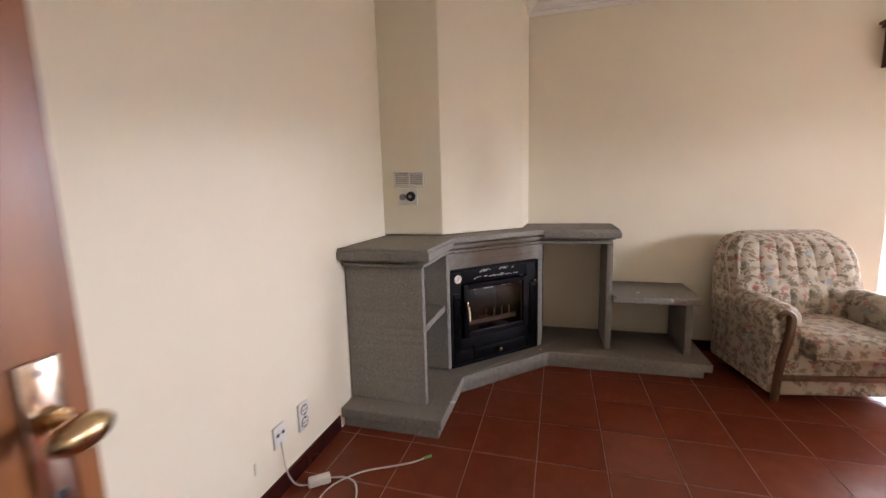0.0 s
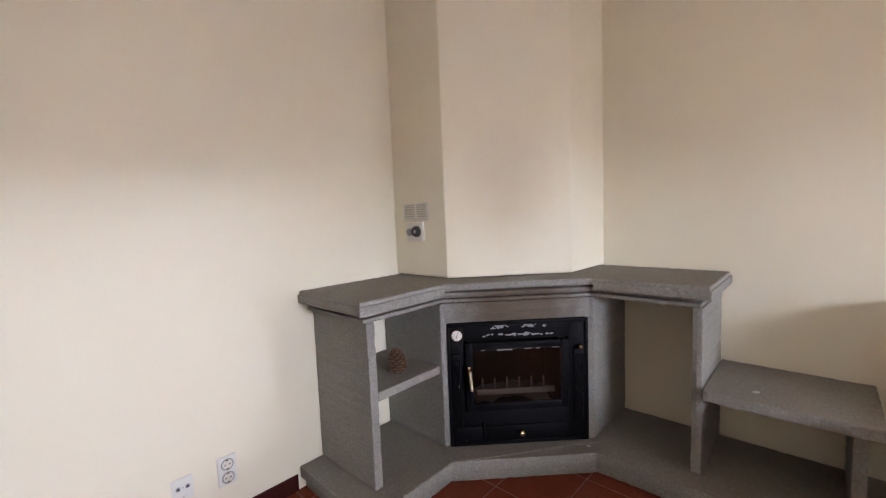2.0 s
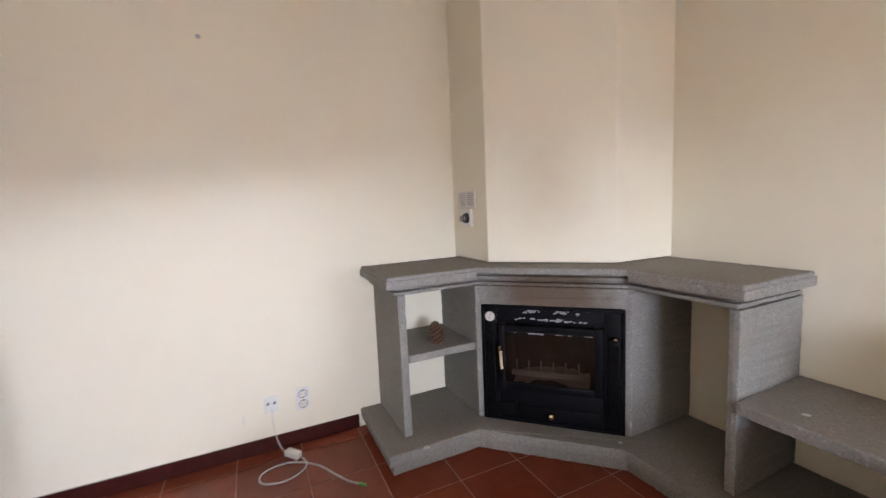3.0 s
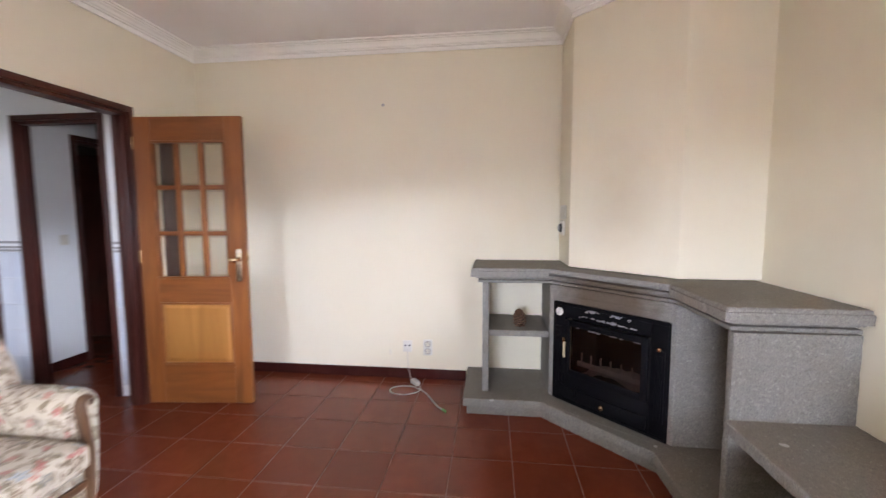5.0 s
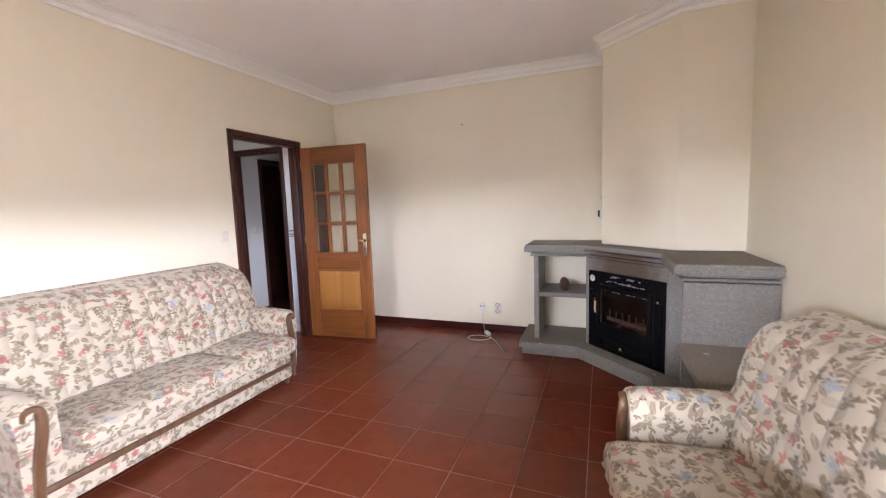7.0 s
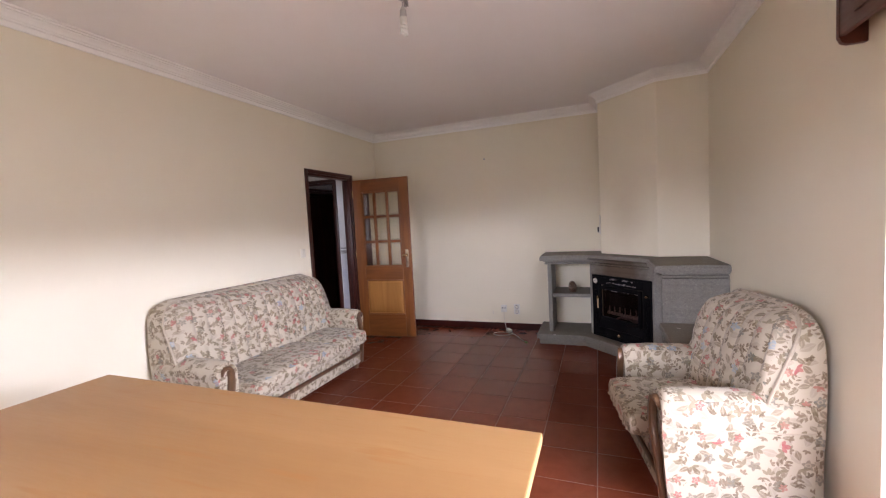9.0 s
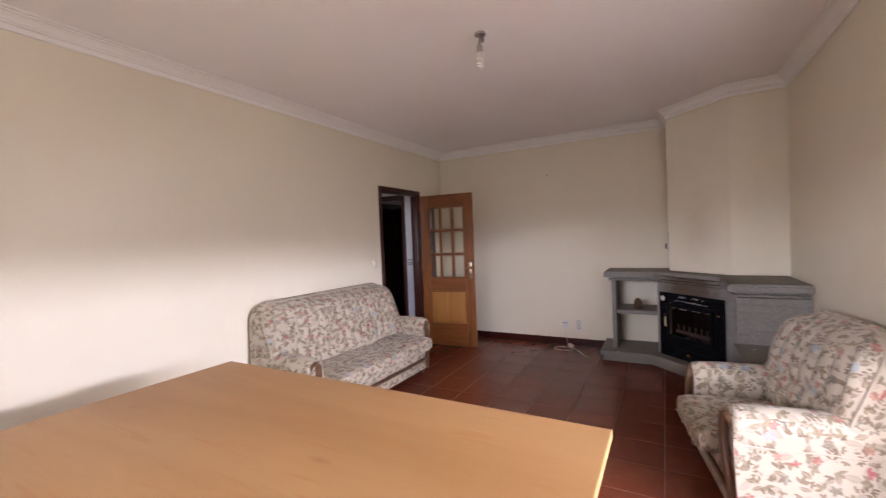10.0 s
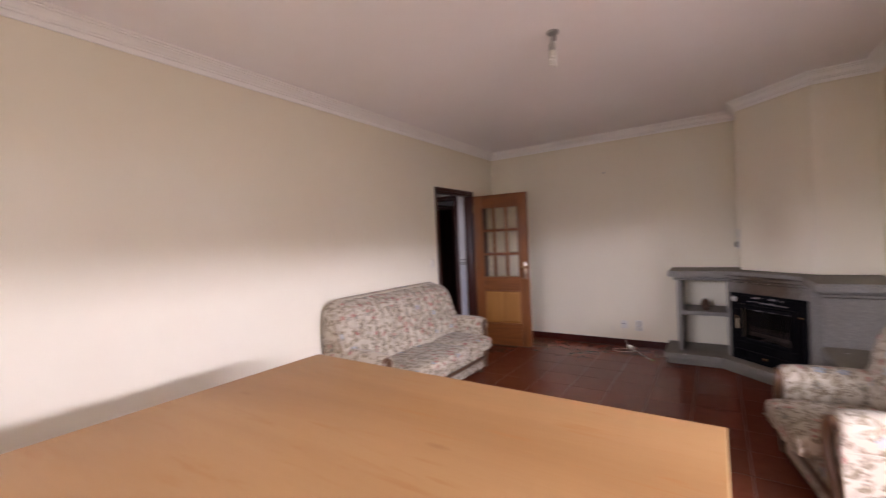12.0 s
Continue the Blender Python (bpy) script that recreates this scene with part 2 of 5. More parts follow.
def floral():
    """Cream cover printed with olive leaves, brown fronds, grey and rose flowers and a few blue ones."""
    k = Mat("floral_cover", 0.88, 0, 0.2)
    v = k.coords()
    flat = k.n("ShaderNodeTexCoord").outputs["UV"]

    def vec(op, a, b):
        node = k.t.nodes.new("ShaderNodeVectorMath")
        node.operation = op
        for value, i in ((a, 0), (b, 1)):
            if isinstance(value, tuple):
                node.inputs[i].default_value = value
            else:
                k.t.links.new(value, node.inputs[i])
        return node.outputs[0]

    warp = k.n("ShaderNodeTexNoise", Scale=18.0, Detail=2.0)
    k.t.links.new(flat, warp.inputs["Vector"])
    flat = vec("ADD", flat, vec("MULTIPLY", vec("SUBTRACT", warp.outputs["Color"], (0.5, 0.5, 0.5)), (0.022, 0.022, 0.0)))

    def spot(scale, shift):
        """A scattered frame, turned at random: x, y and three random numbers."""
        at = vec("ADD", flat, (shift * 0.37, shift * 0.71, 0.0))
        node = k.n("ShaderNodeTexVoronoi", Scale=scale, Randomness=0.8)
        node.voronoi_dimensions = "2D"
        k.t.links.new(at, node.inputs["Vector"])
        d = vec("MULTIPLY", vec("SUBTRACT", at, node.outputs["Position"]), (scale, scale, 0.0))
        rnd = k.n("ShaderNodeSeparateColor")
        k.t.links.new(node.outputs["Color"], rnd.inputs[0])
        turn = k.n("ShaderNodeVectorRotate")
        turn.rotation_type = "Z_AXIS"
        k.t.links.new(d, turn.inputs["Vector"])
        k.t.links.new(k.math("MULTIPLY", rnd.outputs[0], 6.283), turn.inputs["Angle"])
        xyz = k.n("ShaderNodeSeparateXYZ")
        k.t.links.new(turn.outputs[0], xyz.inputs[0])
        return xyz.outputs[0], xyz.outputs[1], rnd.outputs[1], rnd.outputs[2]

    def edge_of(f, soft=0.16):
        return k.ramp(f, [(0.0, (0, 0, 0)), (soft, (1, 1, 1))])

    def leaf_shape(x, y, length, width):
        q = k.math("DIVIDE", x, length)
        return k.math("SUBTRACT", k.math("SUBTRACT", 1.0, k.math("MULTIPLY", q, q)), k.math("DIVIDE", k.math("ABSOLUTE", y), width))

    def spin(x, y, degrees):
        c, n = math.cos(radians(degrees)), math.sin(radians(degrees))
        return (k.math("ADD", k.math("MULTIPLY", x, c), k.math("MULTIPLY", y, n)), k.math("SUBTRACT", k.math("MULTIPLY", y, c), k.math("MULTIPLY", x, n)))

    def leaf(x, y):
        body = edge_of(leaf_shape(x, y, 0.40, 0.19))
        vein = k.ramp(k.math("ABSOLUTE", y), [(0.012, (0.55, 0.55, 0.55)), (0.035, (1, 1, 1))])
        return k.math("MULTIPLY", body, vein)

    def trefoil(x, y):
        a = leaf_shape(k.math("SUBTRACT", x, 0.20), y, 0.21, 0.11)
        xs, ys = spin(x, k.math("ABSOLUTE", y), 62)
        return edge_of(k.math("MAXIMUM", a, leaf_shape(k.math("SUBTRACT", xs, 0.20), ys, 0.20, 0.10)))

    def frond(x, y):
        xm = k.math("SUBTRACT", k.math("MODULO", k.math("ADD", x, 4.0), 0.17), 0.085)
        xs, ys = spin(xm, k.math("SUBTRACT", k.math("ABSOLUTE", y), 0.10), 52)
        leaves = edge_of(leaf_shape(xs, ys, 0.11, 0.048))
        return k.math("MULTIPLY", leaves, k.math("LESS_THAN", k.math("ABSOLUTE", x), 0.30))

    def flower(x, y):
        r = k.math("SQRT", k.math("ADD", k.math("MULTIPLY", x, x), k.math("MULTIPLY", y, y)))
        petal = k.math("ADD", 0.24, k.math("MULTIPLY", k.math("COSINE", k.math("MULTIPLY", k.math("ARCTAN2", y, x), 5.0)), 0.06))
        body = edge_of(k.math("SUBTRACT", petal, r), 0.04)
        ring = k.ramp(k.math("ABSOLUTE", k.math("SUBTRACT", r, 0.09)), [(0.012, (0.45, 0.45, 0.45)), (0.04, (1, 1, 1))])
        return k.math("MULTIPLY", body, ring)

    c = k.mix(k.noise(v, 5, 3), (0.43, 0.36, 0.275), (0.49, 0.415, 0.325))
    shade = k.ramp(k.noise(flat, 70, 3, 0.6), [(0.30, (0.75, 0.75, 0.75)), (0.60, (1, 1, 1))])
    for shape, scale, pick, tone, tone2, full in (
            (leaf, 11.0, 0.85, (0.31, 0.25, 0.185), (0.37, 0.31, 0.245), 0.75),
            (trefoil, 11.5, 0.80, (0.15, 0.115, 0.065), (0.25, 0.20, 0.13), 0.88),
            (leaf, 15.0, 0.80, (0.145, 0.105, 0.062), (0.26, 0.205, 0.145), 0.88),
            (frond, 8.5, 0.65, (0.12, 0.078, 0.045), (0.20, 0.142, 0.095), 0.88),
            (flower, 10.5, 0.40, (0.14, 0.145, 0.125), (0.235, 0.18, 0.12), 0.85),
            (trefoil, 18.0, 0.60, (0.12, 0.083, 0.05), (0.23, 0.155, 0.105), 0.88),
            (flower, 14.0, 0.17, (0.40, 0.07, 0.075), (0.42, 0.17, 0.13), 0.9),
            (trefoil, 13.0, 0.11, (0.40, 0.075, 0.08), (0.40, 0.16, 0.12), 0.9),
            (flower, 9.5, 0.06, (0.17, 0.27, 0.34), (0.28, 0.35, 0.39), 0.8)):
        x, y, one, two = spot(scale, scale * 1.7 + pick * 9.0)
        mask = k.math("MULTIPLY", k.math("MULTIPLY", shape(x, y), k.math("LESS_THAN", one, pick)), k.math("MULTIPLY", shade, full))
        c = k.mix(mask, c, k.mix(two, tone, tone2))
    k.color(c)
    weave = k.noise(v, 420, 2)
    fold = k.noise(v, 14, 4, 0.55, 0.5)
    k.bump(k.mix(0.75, weave, fold), 0.30, 0.012)
    k.b.inputs["Sheen Weight"].default_value = 0.15
    return k.m


FABRIC = floral()


def plain(name, c, rough=0.5, metal=0.0, vary=0.15, scale=60, bump=0.05, spec=0.5):
    k = Mat(name, rough, metal, spec)
    f = k.noise(k.coords(), scale, 4, 0.6)
    k.color(k.mix(f, tuple(q * (1 - vary) for q in c), tuple(min(1, q * (1 + vary)) for q in c)))
    k.rough(f, max(0.03, rough - 0.07), min(1, rough + 0.07)).bump(f, bump, 0.002)
    return k.m


IRON = plain("black_cast_iron", (0.004, 0.004, 0.005), 0.5, 0.0, 0.4, 140, 0.2, 0.07)
IRON_IN = plain("sooty_firebox", (0.02, 0.018, 0.016), 0.95, 0, 0.5, 20, 0.4)
ASH = plain("ash_grey_iron", (0.36, 0.31, 0.28), 0.9, 0, 0.35, 50, 0.3)
FLAKE = plain("flaked_paint", (0.24, 0.24, 0.245), 0.6, 0, 0.4, 90, 0.2)
PLATE = plain("worn_polished_plate", (0.74, 0.66, 0.58), 0.14, 1.0, 0.10, 40, 0.02)
BRASS = plain("brass", (0.62, 0.45, 0.27), 0.20, 1.0, 0.12, 80, 0.02)
BONE = plain("pale_handle", (0.62, 0.50, 0.30), 0.4, 0, 0.2, 60)
PIPING = plain("cover_piping", (0.43, 0.355, 0.275), 0.85, 0, 0.2, 60, 0.2)
CHROME = plain("chrome", (0.75, 0.75, 0.76), 0.15, 1.0, 0.05)
STEEL = plain("dull_steel", (0.42, 0.41, 0.40), 0.35, 1.0, 0.1)
WHITE = plain("white_plastic", (0.68, 0.66, 0.60), 0.35, 0, 0.03, 30, 0.01)
IVORY = plain("ivory_plastic", (0.68, 0.63, 0.52), 0.4, 0, 0.05, 30, 0.01)
BLACK = plain("black_plastic", (0.015, 0.015, 0.016), 0.4, 0, 0.2)
GREY = plain("grey_plastic", (0.30, 0.29, 0.28), 0.45, 0, 0.1)
GREEN = plain("green_tape", (0.07, 0.30, 0.06), 0.5, 0, 0.2)
CABLE = plain("cable_sheath", (0.56, 0.51, 0.47), 0.5, 0, 0.1, 40, 0.02)
CONE = plain("pine_cone_scale", (0.07, 0.027, 0.013), 0.7, 0, 0.6, 120, 0.3)
CONE_TIP = plain("pine_cone_tip", (0.20, 0.105, 0.055), 0.7, 0, 0.5, 120, 0.3)
ALU = plain("white_lacquered_metal", (0.75, 0.75, 0.74), 0.35, 0, 0.04, 20, 0.02)
BULB = plain("bulb_glass", (0.85, 0.84, 0.80), 0.25, 0, 0.02, 20, 0.0)
COPING = plain("coping_stone", (0.30, 0.30, 0.30), 0.85, 0, 0.25, 25, 0.3)
GRASS = plain("grass_ground", (0.07, 0.11, 0.035), 0.95, 0, 0.5, 3, 0.4)
LEAF = plain("leaf", (0.045, 0.085, 0.03), 0.7, 0, 0.5, 8, 0.1)
PAVE = plain("terrace_paving", (0.58, 0.55, 0.50), 0.8, 0, 0.2, 12, 0.2)
PLASTER = plain("dried_plaster", (0.46, 0.44, 0.41), 0.9, 0, 0.12, 80, 0.2)
# the side room's darkness is put into this wall colour
UNLIT_DARK = plain("dim_plaster", (0.16, 0.14, 0.13), 0.9, 0, 0.1, 6, 0.05)


def glass(name, tint=(1, 1, 1), rough=0.0, ior=1.48):
    k = Mat(name, rough)
    k.b.inputs["Transmission Weight"].default_value = 1.0
    k.b.inputs["IOR"].default_value = ior
    k.color(tint)
    return k.m


GLASS = glass("clear_glass", (0.97, 0.98, 0.97))
# bevel glass tinted grey-brown to paint in the darker view it refracts
BEVEL_TINT = glass("bevelled_glass_edge", (0.66, 0.57, 0.50), 0.12)
FIRE_GLASS = glass("smoked_fire_glass", (0.50, 0.48, 0.47), 0.02, 1.45)


# ---- mesh helpers ----
def box(bm, x0, y0, z0, x1, y1, z1, bev=0.0, seg=2):
    """A box, its edges rounded by bev."""
    made = bmesh.ops.create_cube(bm, size=1.0, matrix=Matrix.LocRotScale(((x0 + x1) / 2, (y0 + y1) / 2, (z0 + z1) / 2), None, (abs(x1 - x0), abs(y1 - y0), abs(z1 - z0))))
    if bev > 0:
        edges = list({e for v in made["verts"] for e in v.link_edges})
        bmesh.ops.bevel(bm, geom=edges, offset=bev, segments=seg, affect="EDGES", profile=0.5)
    return bm


def slab(bm, poly, z0, z1, bev=0.0, seg=2):
    """An upright prism over a plan polygon."""
    lo = [bm.verts.new((x, y, z0)) for x, y in poly]
    hi = [bm.verts.new((x, y, z1)) for x, y in poly]
    k = len(poly)
    faces = [bm.faces.new(lo[::-1]), bm.faces.new(hi)]
    faces += [bm.faces.new((lo[i], lo[(i + 1) % k], hi[(i + 1) % k], hi[i])) for i in range(k)]
    bmesh.ops.recalc_face_normals(bm, faces=faces)
    if bev > 0:
        bmesh.ops.bevel(bm, geom=list({e for f in faces for e in f.edges}), offset=bev, segments=seg, affect="EDGES", profile=0.5)
    return bm


def rod(bm, a, b, r, r2=None, seg=16):
    """A round bar from a to b."""
    a, b = Vector(a), Vector(b)
    d = b - a
    bmesh.ops.create_cone(bm, cap_ends=True, segments=seg, radius1=r, radius2=r if r2 is None else r2, depth=d.length,
                          matrix=Matrix.Translation((a + b) / 2) @ d.to_track_quat("Z", "Y").to_matrix().to_4x4())
    return bm


def tube(bm, pts, r, seg=8, flat=1.0):
    """A round tube through points."""
    pts = [Vector(p) for p in pts]
    rings = []
    up = Vector((0, 0, 1))
    for i, p in enumerate(pts):
        d = (pts[min(i + 1, len(pts) - 1)] - pts[max(i - 1, 0)]).normalized()
        side = d.cross(up)
        side = side.normalized() if side.length > 1e-4 else Vector((1, 0, 0))
        nrm = side.cross(d).normalized()
        rings.append([bm.verts.new(p + side * math.cos(q) * r + nrm * math.sin(q) * r * flat) for q in (2 * math.pi * j / seg for j in range(seg))])
    for a, b in zip(rings, rings[1:]):
        for j in range(seg):
            bm.faces.new((a[j], a[(j + 1) % seg], b[(j + 1) % seg], b[j]))
    bm.faces.new(rings[0][::-1])
    bm.faces.new(rings[-1])
    bmesh.ops.recalc_face_normals(bm, faces=bm.faces[:])
    return bm


def loft(bm, rings):
    """A closed skin over rings with the same number of points."""
    vs = [[bm.verts.new(p) for p in ring] for ring in rings]
    k = len(vs[0])
    for a, b in zip(vs, vs[1:]):
        for j in range(k):
            bm.faces.new((a[j], a[(j + 1) % k], b[(j + 1) % k], b[j]))
    bm.faces.new(vs[0][::-1])
    bm.faces.new(vs[-1])
    bmesh.ops.recalc_face_normals(bm, faces=bm.faces[:])
    return bm


def spline(pts, steps=8):
    """Points of a smooth line through pts."""
    p = [Vector(q) for q in pts]
    p = [2 * p[0] - p[1]] + p + [2 * p[-1] - p[-2]]
    out = []
    for i in range(1, len(p) - 2):
        for s in range(steps):
            t = s / steps
            out.append(0.5 * ((2 * p[i]) + (p[i + 1] - p[i - 1]) * t + (2 * p[i - 1] - 5 * p[i] + 4 * p[i + 1] - p[i + 2]) * t * t + (3 * p[i] - p[i - 1] - 3 * p[i + 1] + p[i + 2]) * t ** 3))
    out.append(p[-2])
    return out


lay = random.Random(21)


def lay_cloth(bm):
    """Lays the printed cloth on a cover, in metres, by the side that each face looks to."""
    uv = bm.loops.layers.uv.new("cloth")
    ox, oy = lay.uniform(0, 9), lay.uniform(0, 9)
    bm.normal_update()
    for f in bm.faces:
        n = [abs(q) for q in f.normal]
        n[1] *= 1.25
        i = n.index(max(n))
        for loop in f.loops:
            p = loop.vert.co
            a, b = ((p.y + p.x * 0.5, p.z), (p.x, p.z + p.y * 0.5), (p.x, p.y))[i]
            loop[uv].uv = (a + ox + i * 3, b + oy)


def data(name, bm, material, smooth=False):
    if material is FABRIC:
        lay_cloth(bm)
    me = bpy.data.meshes.new(name)
    bm.to_mesh(me)
    bm.free()
    for m in material if isinstance(material, (list, tuple)) else [material]:
        me.materials.append(m)
    if smooth:
        me.polygons.foreach_set("use_smooth", [True] * len(me.polygons))
        me.set_sharp_from_angle(angle=radians(40))
    return me


def part(name, bm, material, parent, label="", smooth=True):
    ob = new(name, data(name, bm, material, smooth))
    ob.parent = parent
    if label:
        tagged(ob, label)
    return ob


def thing(name, label, category, m=None, group="", kind=""):
    ob = new(name)
    ob.empty_display_size = 0.1
    if m is not None:
        ob.matrix_world = m
    return tagged(ob, label, category, group, kind)


def solid(name, bm, material, label, category, kind="", smooth=True, m=None):
    ob = new(name, data(name, bm, material, smooth))
    if m is not None:
        ob.matrix_world = m
    return tagged(ob, label, category, "", kind)


B = bmesh.new

# ---- the room: walls, openings, ceiling ----
XW, XE, YS, YN, ZC = -0.741, 5.70, -0.117, 3.78, 2.71
TS, TN = 0.10, 0.26
DX0, DX1, DZ = -0.075, 0.755, 2.065
WX0, WX1, WZ = 2.54, 4.30, 1.86
HY, HX = -1.42, -0.17

bm = B()
box(bm, XW - 0.2, YS - TS, -0.05, XW, YN + TN, ZC + 0.1)
solid("wall_west", bm, WALL, "cream painted plaster wall beside the fireplace", "wall", "structure", False)
bm = B()
for x0, x1, z0 in ((XW, DX0, -0.05), (DX1, XE, -0.05), (DX0, DX1, DZ)):
    box(bm, x0, YS - TS, z0, x1, YS, ZC + 0.1)
solid("wall_south", bm, WALL, "cream painted plaster wall with a doorway", "wall", "structure", False)
bm = B()
for x0, x1, z0 in ((XW, WX0, -0.05), (WX1, XE, -0.05), (WX0, WX1, WZ)):
    box(bm, x0, YN, z0, x1, YN + TN, ZC + 0.1)
solid("wall_north", bm, WALL, "cream painted plaster wall with a balcony door", "wall", "structure", False)
EY0, EY1, EZ0, EZ1 = 0.62, 2.42, 0.90, 2.08
bm = B()
for y0, y1, z0, z1 in ((YS - TS, EY0, -0.05, ZC + 0.1), (EY1, YN + TN, -0.05, ZC + 0.1), (EY0, EY1, -0.05, EZ0), (EY0, EY1, EZ1, ZC + 0.1)):
    box(bm, XE, y0, z0, XE + 0.2, y1, z1)
solid("wall_east", bm, WALL, "cream painted plaster end wall with a window", "wall", "structure", False)
bm = B()
box(bm, XW, YS, ZC, XE, YN, ZC + 0.1)
solid("ceiling", bm, CEILING, "flat white painted plaster ceiling", "ceiling", "structure", False)

CHIM = [(XW, YN), (XW, YN - 0.905), (XW + 0.412, YN - 0.905), (XW + 0.89, YN - 0.412), (XW + 0.902, YN)]
bm = B()
slab(bm, [(XW - 0.01, YN + 0.01), (XW - 0.01, YN - 0.905), *CHIM[2:4], (XW + 0.902, YN + 0.01)], 1.003, ZC + 0.05, 0.006)
solid("chimney_breast", bm, CHIMNEY, "cream plastered angled chimney breast above the mantel", "chimney breast", "structure", False)


def ring_at(poly, d):
    """The plan polygon moved inwards by d with mitred corners."""
    out = []
    k = len(poly)
    for i in range(k):
        a, b, c = (Vector(poly[(i + j) % k]) for j in (-1, 0, 1))
        n1, n2 = (Vector((-(q - p).y, (q - p).x)).normalized() for p, q in ((a, b), (b, c)))
        m = (n1 + n2) / (1 + n1.dot(n2))
        out.append(b + m * d)
    return out


LOOP = [(XW, YS), (XE, YS), (XE, YN), CHIM[4], CHIM[3], CHIM[2], CHIM[1]]
bm = B()
profile = [(0.0, -0.098), (0.013, -0.098), (0.015, -0.072), (0.010, -0.068), (0.022, -0.064), (0.024, -0.058), (0.019, -0.055), (0.030, -0.050), (0.042, -0.038), (0.056, -0.030), (0.060, -0.026), (0.055, -0.022), (0.069, -0.020), (0.071, -0.015), (0.066, -0.011), (0.083, -0.009), (0.086, 0.0)]
rows = [[bm.verts.new((p.x, p.y, ZC + z)) for p in ring_at(LOOP, d)] for d, z in profile]
for a, b in zip(rows, rows[1:]):
    for i in range(len(LOOP)):
        j = (i + 1) % len(LOOP)
        bm.faces.new((a[i], a[j], b[j], b[i]))
bmesh.ops.recalc_face_normals(bm, faces=bm.faces[:])
solid("crown_trim", bm, CROWN, "white stepped plaster crown moulding under the ceiling", "moulding", "structure", False)

# ---- hall and passage behind the doorway ----
bm = B()
for y0, y1, z0 in ((HY, -1.12, -0.05), (-0.43, YS - TS, -0.05), (-1.12, -0.43, 2.055)):
    box(bm, HX - 0.07, y0, z0, HX, y1, 2.6)
solid("hall_wall_west", bm, HALL, "white hall wall with a dark framed doorway", "wall", "structure", False)
PX0, PX1 = -1.62, -0.84
bm = B()
for x0, x1, z0 in ((-2.9, PX0, -0.05), (PX1, 3.0, -0.05), (PX0, PX1, 2.05)):
    box(bm, x0, HY - 0.14, z0, x1, HY, 2.6)
solid("hall_wall_south", bm, HALL, "white hall wall with a light switch", "wall", "structure", False)
bm = B()
box(bm, -2.9, -0.367, -0.05, HX - 0.07, -0.267, 2.6)
box(bm, -3.0, HY - 0.14, -0.05, -2.9, -0.267, 2.6)
solid("passage_wall", bm, HALL, "white passage walls beyond the hall", "wall", "structure", False)
# out of sight; its opening is added only to let light into the hall
bm = B()
for y0, y1, z0, z1 in ((HY, -1.25, -0.05, 2.6), (-0.45, YS - TS, -0.05, 2.6), (-1.25, -0.45, -0.05, 0.9), (-1.25, -0.45, 2.1, 2.6)):
    box(bm, 3.0, y0, z0, 3.1, y1, z1)
solid("hall_wall_east", bm, HALL, "white hall end wall with an unseen opening added for light", "wall", "structure", False)
bm = B()
box(bm, -3.0, HY - 0.14, 2.6, 3.1, YS - TS, 2.7)
solid("hall_ceiling", bm, CEILING, "white hall ceiling", "ceiling", "structure", False)
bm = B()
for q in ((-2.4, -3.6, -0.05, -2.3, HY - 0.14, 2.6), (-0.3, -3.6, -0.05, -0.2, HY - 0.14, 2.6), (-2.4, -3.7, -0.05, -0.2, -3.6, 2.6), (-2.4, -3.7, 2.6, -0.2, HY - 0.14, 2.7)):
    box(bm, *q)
solid("side_room_wall", bm, UNLIT_DARK, "plain side room walls coloured dark to look unlit", "wall", "structure", False)


def jambs(name, x0, x1, y0, y1, z1, face, label, axis="x", both=False):
    """A dark door lining through a wall with architraves on its face; axis: the way that the wall runs."""
    top = thing(name, label, "door frame", None, "", "structure")

    def put(nm, u0, v0, z0, u1, v1, z2, mat):
        bm = B()
        box(bm, *((u0, v0, z0, u1, v1, z2) if axis == "x" else (v0, u0, z0, v1, u1, z2)), 0.004)
        part(nm, bm, mat, top)

    lo, hi = min(y0, y1), max(y0, y1)
    put("lining", x0, lo, 0, x0 + 0.03, hi, z1, DARK_WOOD)
    put("lining", x1 - 0.03, lo, 0, x1, hi, z1, DARK_WOOD)
    put("lining", x0 + 0.03, lo, z1 - 0.03, x1 - 0.03, hi, z1, DARK_WOOD_X)
    mid = lo + (hi - lo) * (0.62 if face < 0 else 0.35)
    put("stop", x0 + 0.03, mid, 0, x0 + 0.042, mid + 0.03, z1 - 0.03, DARK_WOOD)
    put("stop", x1 - 0.042, mid, 0, x1 - 0.03, mid + 0.03, z1 - 0.03, DARK_WOOD)
    for side in ((1, -1) if both else (face,)):
        f0, f1 = (hi, hi + 0.022) if side > 0 else (lo - 0.022, lo)
        put("architrave", x0 - 0.033, f0, 0, x0 + 0.010, f1, z1 + 0.033, DARK_WOOD)
        put("architrave", x1 - 0.006, f0, 0, x1 + 0.033, f1, z1 + 0.033, DARK_WOOD)
        put("architrave", x0 + 0.010, f0, z1 - 0.008, x1 - 0.006, f1, z1 + 0.033, DARK_WOOD_X)
    return top


jambs("door_frame_room", DX0, DX1, YS - TS, YS, DZ, 1, "dark stained wooden door frame of the doorway", "x")
jambs("door_frame_hall", -1.12, -0.43, HX - 0.07, HX, 2.055, 1, "dark stained wooden frame of the passage doorway", "y")
jambs("door_frame_side_room", PX0, PX1, HY - 0.14, HY, 2.05, 1, "dark stained wooden frame of a side room")

